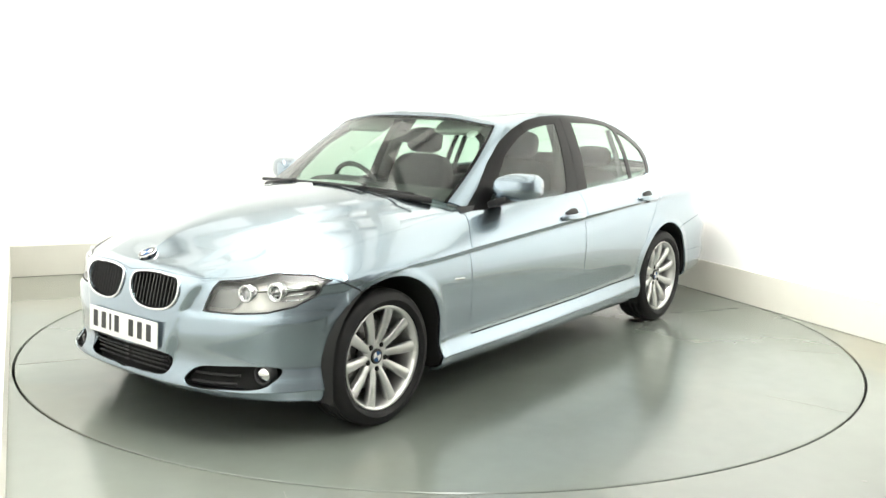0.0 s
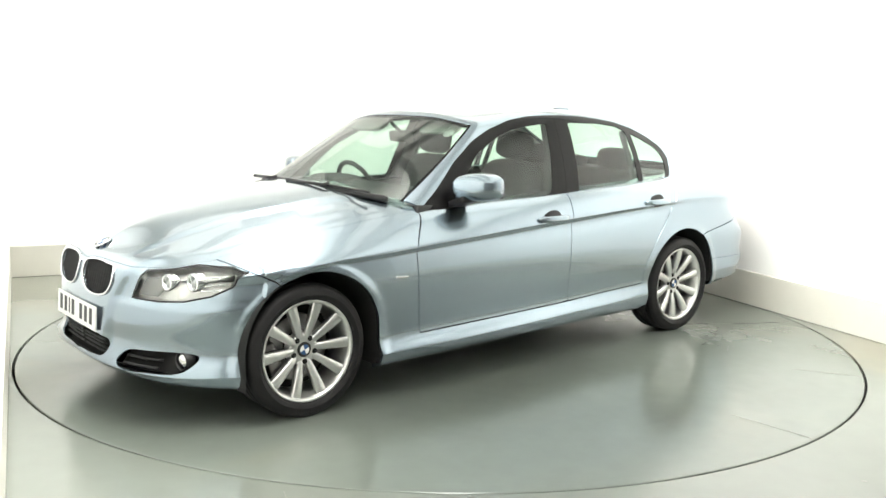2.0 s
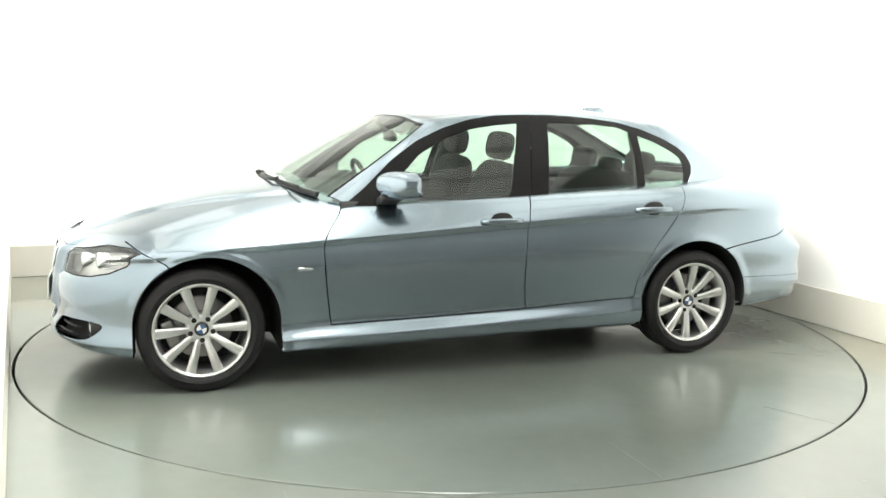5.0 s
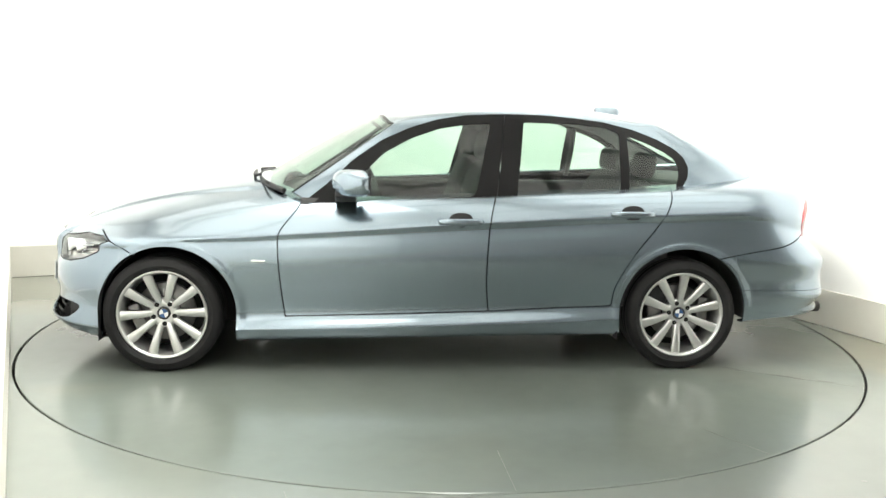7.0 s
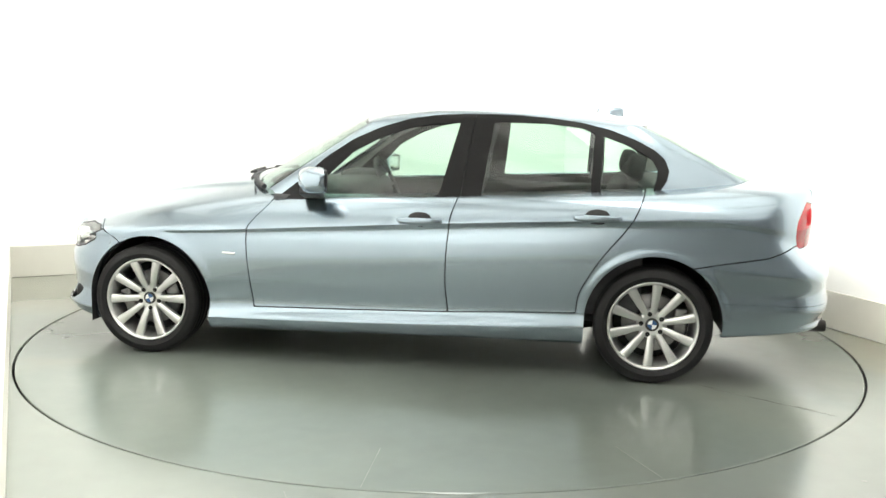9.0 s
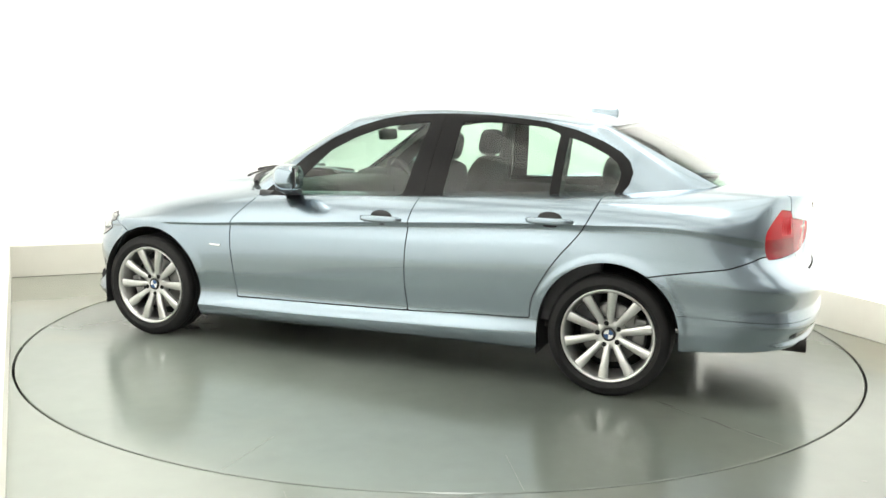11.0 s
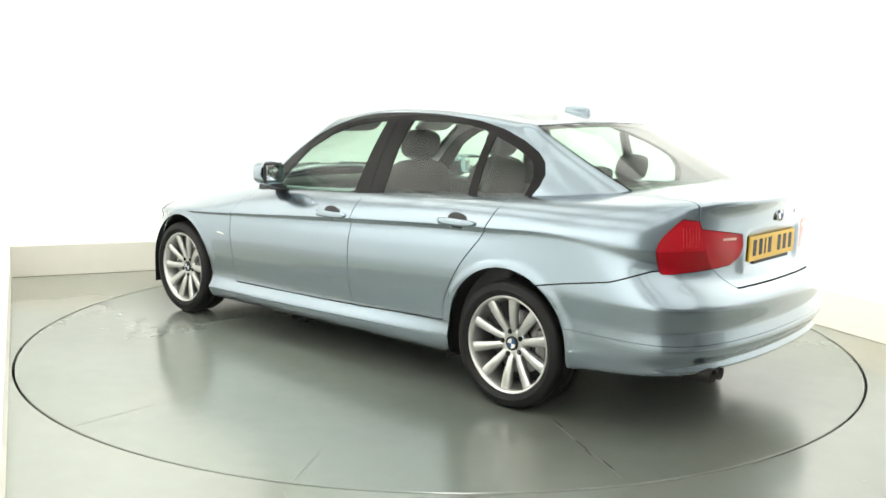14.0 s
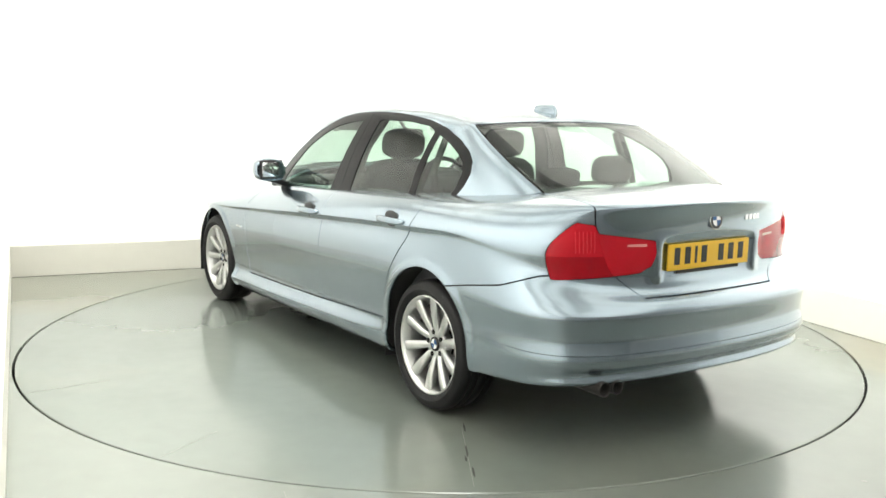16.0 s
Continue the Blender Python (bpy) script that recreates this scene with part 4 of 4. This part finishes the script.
# ---- underside ----
bm = bmesh.new()
box(bm, (1.95, 1.50, 0.10), (0.0, 0, 0.225), None, 0.02)
box(bm, (0.5, 0.9, 0.12), (1.72, 0, 0.27), None, 0.02)
box(bm, (0.5, 1.0, 0.12), (-1.92, 0, 0.38), None, 0.02)
box(bm, (1.0, 0.8, 0.1), (1.38, 0, 0.30), None, 0.02)
box(bm, (1.0, 0.8, 0.1), (-1.38, 0, 0.34), None, 0.02)
part("underside", bm, DARK, CAR, "dark underbody")
bm = bmesh.new()
for yy in (0.545, 0.615):
    lathe(bm, [(0.026, 0.25), (0.026, 0.005), (0.0285, 0.0), (0.031, 0.004), (0.031, 0.25)], 24, "X", (-2.285, yy, 0.300))
part("exhaust", bm, SOOT, CAR, "twin dark steel exhaust tips")

# ---- mirrors, handles, badges ----
def ellipsoid(bm, size, at, power=2.6, seg=28, rings=16):
    rows = []
    for i in range(rings + 1):
        p = math.pi * (i / rings - 0.5)
        row = []
        for j in range(seg):
            t = 2 * math.pi * j / seg
            f = lambda c: math.copysign(abs(c) ** (2 / power), c)
            row.append(bm.verts.new((at[0] + size[0] / 2 * f(math.cos(p)) * f(math.cos(t)), at[1] + size[1] / 2 * f(math.cos(p)) * f(math.sin(t)), at[2] + size[2] / 2 * f(math.sin(p)))))
        rows.append(row)
    for a, b in zip(rows, rows[1:]):
        for j in range(seg):
            bm.faces.new((a[j], a[(j + 1) % seg], b[(j + 1) % seg], b[j]))
    bmesh.ops.remove_doubles(bm, verts=bm.verts, dist=1e-5)


for sgn in (1, -1):
    bm = bmesh.new()
    ellipsoid(bm, (0.185, 0.212, 0.140), (0, 0, 0), 2.9)
    for v in bm.verts:                       # flat at the back, drawn out low at the inner end
        v.co.x = max(v.co.x, -0.055)
        v.co.x -= 0.05 * (v.co.y / 0.12) * (1 if v.co.x > -0.05 else 0.35)
        v.co.z += -0.012 * (v.co.y < 0) * (-v.co.y / 0.12)
        v.co.y *= sgn
    bmesh.ops.translate(bm, vec=(0.40, sgn * 0.882, 1.002), verts=bm.verts)
    mirror = part("door_mirror", bm, PAINT, CAR, "body-coloured door mirror on a black foot")
    bm = bmesh.new()
    box(bm, (0.016, 0.178, 0.114), (0.346, sgn * 0.888, 1.003), Matrix.Rotation(radians(sgn * 19), 3, "Z"), 0.010, 3)
    part("mirror_surround", bm, BLACK, mirror, "black mirror surround")
    bm = bmesh.new()
    box(bm, (0.004, 0.148, 0.086), (0.3365, sgn * 0.886, 1.003), Matrix.Rotation(radians(sgn * 19), 3, "Z"), 0.0015, 1)
    part("mirror_glass", bm, CHROME, mirror, "mirror glass")
    bm = bmesh.new()
    box(bm, (0.11, 0.12, 0.035), (0.44, sgn * 0.812, 0.925), Matrix.Rotation(radians(sgn * 18), 3, "X"), 0.012, 2)
    part("mirror_foot", bm, BLACK, mirror, "black mirror foot")

for sgn in (1, -1):
    for x, z, name in ((-0.160, 0.808, "front"), (-1.075, 0.855, "rear")):
        p, q = place_on(RAW, x, z, (0, 2), 1)
        # the recess is no hollow: its shade is put in as a black bulge
        bm = bmesh.new()
        ellipsoid(bm, (0.125, 0.018, 0.078), (p.x, sgn * (p.y - 0.0045), z + 0.006), 2.2)
        cup = part("handle_shade", bm, BLACK, CAR, "black bulge that stands in for the shaded handle recess")
        bm = bmesh.new()
        ellipsoid(bm, (0.245, 0.030, 0.036), (p.x, sgn * (p.y + 0.022), z), 3.2)
        for v in bm.verts:
            k = abs(v.co.x - p.x) / 0.122
            v.co.y -= sgn * 0.022 * k ** 4
        part("handle", bm, PAINT, cup, "body-coloured bar handle")
    p, q = place_on(RAW, 0.885, 0.592, (0, 2), 1)
    bm = bmesh.new()
    box(bm, (0.072, 0.006, 0.014), (p.x, sgn * (p.y + 0.001), 0.593), Matrix.Rotation(radians(-4), 3, "Y"), 0.003, 2)
    lamp = part("side_indicator", bm, CHROME, CAR, "small bright side indicator")


def roundel(at, turn, r, name="roundel"):
    m = Matrix.Translation(at) @ turn.to_4x4()
    bm = bmesh.new()
    lathe(bm, [(r, 0.0), (r, 0.004), (r * 0.94, 0.006), (r * 0.66, 0.0062)], 40, "Z")
    bmesh.ops.transform(bm, matrix=m, verts=bm.verts)
    ob = part(name, bm, INK, CAR, "round badge with a dark ring")
    bm = bmesh.new()
    lathe(bm, [(r * 1.03, 0.0), (r * 1.05, 0.005), (r * 0.98, 0.007), (r * 0.95, 0.006)], 40, "Z")
    bmesh.ops.transform(bm, matrix=m, verts=bm.verts)
    part("bezel", bm, CHROME, ob, "chrome bezel")
    for q in range(4):
        bm = bmesh.new()
        vs = [bm.verts.new((0, 0, 0.0066))] + [bm.verts.new((r * 0.66 * math.cos(radians(90 * q + 90 * i / 8)), r * 0.66 * math.sin(radians(90 * q + 90 * i / 8)), 0.0064)) for i in range(9)]
        for i in range(1, 9):
            bm.faces.new((vs[0], vs[i], vs[i + 1]))
        bmesh.ops.transform(bm, matrix=m, verts=bm.verts)
        part("quarter", bm, BLUE if q % 2 else WHITE, ob)


def facing(q):
    return Vector(q).to_track_quat("Z", "Y").to_matrix()


roundel((1.972, 0, float(HOOD(1.972)) + 0.008), facing((0.42, 0, 0.9)), 0.040)
p, q = place_on(RAW, 0.0, 0.942, (1, 2), -1)
roundel(p, facing((-1, 0, 0.12)), 0.038)


# ---- number plates: their characters are plain bars ----
def plate(name, x, z, tilt, material, label, sgn):
    bm = bmesh.new()
    box(bm, (0.008, 0.52, 0.111), (0, 0, 0), None, 0.002, 1)
    m = Matrix.Translation((x, 0, z)) @ Matrix.Rotation(radians(tilt), 4, "Y")
    bmesh.ops.transform(bm, matrix=m, verts=bm.verts)
    ob = part(name, bm, material, CAR, label, smooth=False)
    for y in (-0.205, -0.140, -0.088, -0.037, 0.072, 0.137, 0.203):
        bm = bmesh.new()
        box(bm, (0.0015, 0.034 if abs(y + 0.088) > 0.01 else 0.014, 0.072), (sgn * 0.0048, -sgn * -y, 0.004))
        bmesh.ops.transform(bm, matrix=m, verts=bm.verts)
        part("character", bm, INK, ob, smooth=False)
    return ob


REAR_X = -2.2470
front_plate = plate("front_number_plate", place_on(RAW, 0.02, 0.43, (1, 2), 1)[0].x + 0.006, 0.432, -3, PLATE_W, "white front number plate", 1)
rear_plate = plate("rear_number_plate", REAR_X, 0.795, 0, PLATE_Y, "yellow rear number plate", -1)
bm = bmesh.new()
box(bm, (0.006, 0.40, 0.014), (REAR_X + 0.002, 0, 0.731), None, 0.001, 1)
part("plate_strip", bm, INK, rear_plate, "narrow black dealer strip", smooth=False)
for y, wide in ((-0.215, 0.02), (-0.245, 0.02), (-0.275, 0.02), (-0.302, 0.022)):
    p, q = place_on(RAW, -y, 0.945, (1, 2), -1)
    bm = bmesh.new()
    box(bm, (0.004, wide, 0.026), (p.x - 0.001, y, 0.945), None, 0.001, 1)
    part("model_mark", bm, CHROME, CAR, "small chrome model mark", smooth=False)

# ---- roof fin ----
bm = bmesh.new()
rows = []
for i in range(11):
    k = i / 10
    h, w = 0.052 * k ** 0.8 * (1 if k < 0.95 else 0.75), 0.014 + 0.022 * math.sin(math.pi * min(k + 0.15, 1) * 0.8)
    x = -1.07 - 0.155 * k
    z0 = 1.384 - 0.05 * k
    rows.append([bm.verts.new((x, w * math.cos(a) * (1 if math.sin(a) < 0.3 else 0.6), z0 + (h + 0.03) * max(math.sin(a), 0) ** 0.7)) for a in np.linspace(0, math.pi, 11)])
for a, b in zip(rows, rows[1:]):
    for i in range(10):
        bm.faces.new((a[i], a[i + 1], b[i + 1], b[i]))
bm.faces.new(rows[0]), bm.faces.new(rows[-1])
part("roof_aerial", bm, PAINT, CAR, "small fin-shaped roof aerial")

# ---- wipers and scuttle ----
bm = bmesh.new()
line = spline([(0.965, 0.0, 0.974), (0.905, 0.38, 0.962), (0.82, 0.56, 0.945), (0.775, 0.62, 0.935)], 6)
full_line = [tuple(p) for p in line[::-1]] + [(p[0], -p[1], p[2]) for p in line[1:]]
tube(bm, full_line, 0.016, 8)
part("scuttle", bm, BLACK, CAR, "black scuttle panel below the windscreen")
for y0, y1 in ((0.05, 0.58), (-0.42, 0.05)):
    bm = bmesh.new()
    tube(bm, [(0.955 - 0.28 * y * y, y, 0.993 - 0.065 * y * y) for y in np.linspace(y0, y1, 9)], 0.007, 6)
    wiper = part("wiper", bm, BLACK, CAR, "black windscreen wiper")
    bm = bmesh.new()
    ym = (y0 + y1) / 2
    tube(bm, [(0.99 - 0.28 * y * y, y, 0.997 - 0.06 * y * y) for y in np.linspace(y0 - 0.05, ym, 5)] + [(0.955 - 0.28 * ym * ym, ym, 1.000)], 0.009, 6)
    part("wiper_arm", bm, BLACK, wiper)

# ---- cabin ----
def cushion(bm, size, at, turn=0.0, power=4.0):
    n0 = len(bm.verts)
    ellipsoid(bm, size, (0, 0, 0), power, 24, 14)
    bm.verts.ensure_lookup_table()
    bmesh.ops.transform(bm, matrix=Matrix.Translation(at) @ Matrix.Rotation(radians(turn), 4, "Y"), verts=bm.verts[n0:])


def front_seat(y):
    bm = bmesh.new()
    cushion(bm, (0.55, 0.52, 0.17), (0.05, y, 0.50), 6)
    seat = part("front_seat", bm, SEAT, CAR, "charcoal front seat with a headrest")
    bm = bmesh.new()
    cushion(bm, (0.15, 0.50, 0.66), (-0.255, y, 0.78), -18)
    part("backrest", bm, SEAT, seat)
    bm = bmesh.new()
    cushion(bm, (0.11, 0.265, 0.165), (-0.345, y, 1.185), -10, 3.2)
    part("headrest", bm, SEAT, seat)
    for dy in (-0.06, 0.06):
        bm = bmesh.new()
        tube(bm, [(-0.33, y + dy, 1.02), (-0.345, y + dy, 1.15)], 0.0065, 8)
        part("headrest_post", bm, CHROME, seat, "bright headrest post")


front_seat(0.37)
front_seat(-0.37)
bm = bmesh.new()
cushion(bm, (0.5, 1.30, 0.17), (-0.85, 0, 0.50), 6)
bench = part("rear_seat", bm, SEAT, CAR, "charcoal rear bench with three headrests")
bm = bmesh.new()
cushion(bm, (0.15, 1.28, 0.56), (-1.17, 0, 0.76), -24)
part("backrest", bm, SEAT, bench)
for y in (0.36, 0.0, -0.36):
    bm = bmesh.new()
    cushion(bm, (0.10, 0.26 if y else 0.22, 0.145 if y else 0.10), (-1.285, y, 1.085 if y else 1.05), -10, 3.4)
    part("headrest", bm, SEAT, bench)
bm = bmesh.new()
box(bm, (0.5, 1.24, 0.03), (-1.55, 0, 0.985), None, 0.008)
part("parcel_shelf", bm, TRIM, CAR, "dark rear parcel shelf")
bm = bmesh.new()
box(bm, (2.4, 1.40, 0.04), (-0.4, 0, 0.30))
part("cabin_floor", bm, TRIM, CAR)
for sgn in (1, -1):
    bm = bmesh.new()
    box(bm, (2.0, 0.06, 0.58), (-0.32, sgn * 0.735, 0.62), Matrix.Rotation(radians(sgn * 4), 3, "X"), 0.02)
    part("door_card", bm, TRIM, CAR, "dark inner door trim")
    bm = bmesh.new()      # lining of the pillar between the doors
    tube(bm, [(-0.31, sgn * 0.71, 0.93), (-0.37, sgn * 0.64, 1.18), (-0.42, sgn * 0.55, 1.34)], 0.042, 8)
    part("pillar_trim", bm, TRIM, CAR, "dark pillar trim")
    bm = bmesh.new()
    tube(bm, [(-1.07, sgn * 0.70, 0.95), (-1.085, sgn * 0.635, 1.12), (-1.085, sgn * 0.57, 1.27)], 0.018, 8)
    part("quarter_bar", bm, TRIM, CAR)
    bm = bmesh.new()
    cushion(bm, (0.025, 0.32, 0.12), (0.20, sgn * 0.34, 1.285), -55, 5)
    part("sun_visor", bm, LINING, CAR, "pale folded sun visor")
bm = bmesh.new()
cushion(bm, (0.62, 1.36, 0.26), (0.56, 0, 0.82), 4, 4.5)
dash = part("dashboard", bm, TRIM, CAR, "dark dashboard")
bm = bmesh.new()
cushion(bm, (0.28, 0.36, 0.12), (0.44, -0.37, 0.93), 0, 3)
part("instrument_hood", bm, TRIM, dash)
bm = bmesh.new()
ring = [(0.185 * math.cos(a), 0.185 * math.sin(a), 0) for a in np.linspace(0, 2 * math.pi, 40, endpoint=False)]
m = Matrix.Translation((0.27, -0.37, 0.885)) @ Matrix.Rotation(radians(-66), 4, "Y")
tube(bm, [m @ Vector(p) for p in ring], 0.015, 8, True)
steer = part("steering_wheel", bm, TRIM, CAR, "dark three-spoke steering wheel")
bm = bmesh.new()
cushion(bm, (0.06, 0.14, 0.14), (0.29, -0.37, 0.88), 24, 3)
for a in (0, 180, 270):
    d = m @ Vector((0.18 * math.sin(radians(a)) if a == 270 else 0.0, 0.18 * math.cos(radians(a)), 0))
    tube(bm, [m @ Vector((0, 0, -0.01)), d], 0.014, 6)
part("wheel_boss", bm, TRIM, steer)
bm = bmesh.new()
cushion(bm, (0.03, 0.24, 0.068), (0.215, 0.0, 1.225), 8, 5)
mir = part("rear_view_mirror", bm, BLACK, CAR, "black interior mirror")
bm = bmesh.new()
tube(bm, [(0.23, 0, 1.25), (0.30, 0, 1.305)], 0.011, 8)
part("mirror_stalk", bm, BLACK, mir)
bm = bmesh.new()
lathe(bm, [(0.0005, 0.0), (0.032, 0.0), (0.032, 0.0015), (0.0005, 0.0015)], 24, "Z")
bmesh.ops.transform(bm, matrix=Matrix.Translation((0.262, 0.475, 1.255)) @ facing((0.55, 0.1, 0.83)).to_4x4(), verts=bm.verts)
part("paper_disc", bm, WHITE, CAR, "round pale paper disc on the windscreen")


# ================= movement =================
TURN = ((0.0, 231.31), (0.5, 229.56), (1.0, 226.95), (1.5, 223.69), (2.0, 220.12), (2.5, 216.6), (3.0, 213.08), (3.5, 209.62), (4.0, 206.13), (6.5, 188.65), (7.0, 185.21), (7.5, 181.83), (8.0, 178.42), (8.5, 175.06), (9.0, 171.72), (11.5, 155.11), (12.0, 151.66), (12.5, 148.25), (13.0, 144.82), (13.5, 141.45), (14.0, 138.09), (14.5, 134.75), (15.0, 131.32), (15.5, 127.79), (16.0, 124.25))
OFFSET = (0.1495, 0.047)


def motions():
    walk(TABLE, [(t, pose(0, 0, 0, 0, 0, a)) for t, a in TURN])
    walk(CAR, [(t, pose(0, 0, 0, 0, 0, a) @ Matrix.Translation((*OFFSET, 0))) for t, a in TURN])


motions()
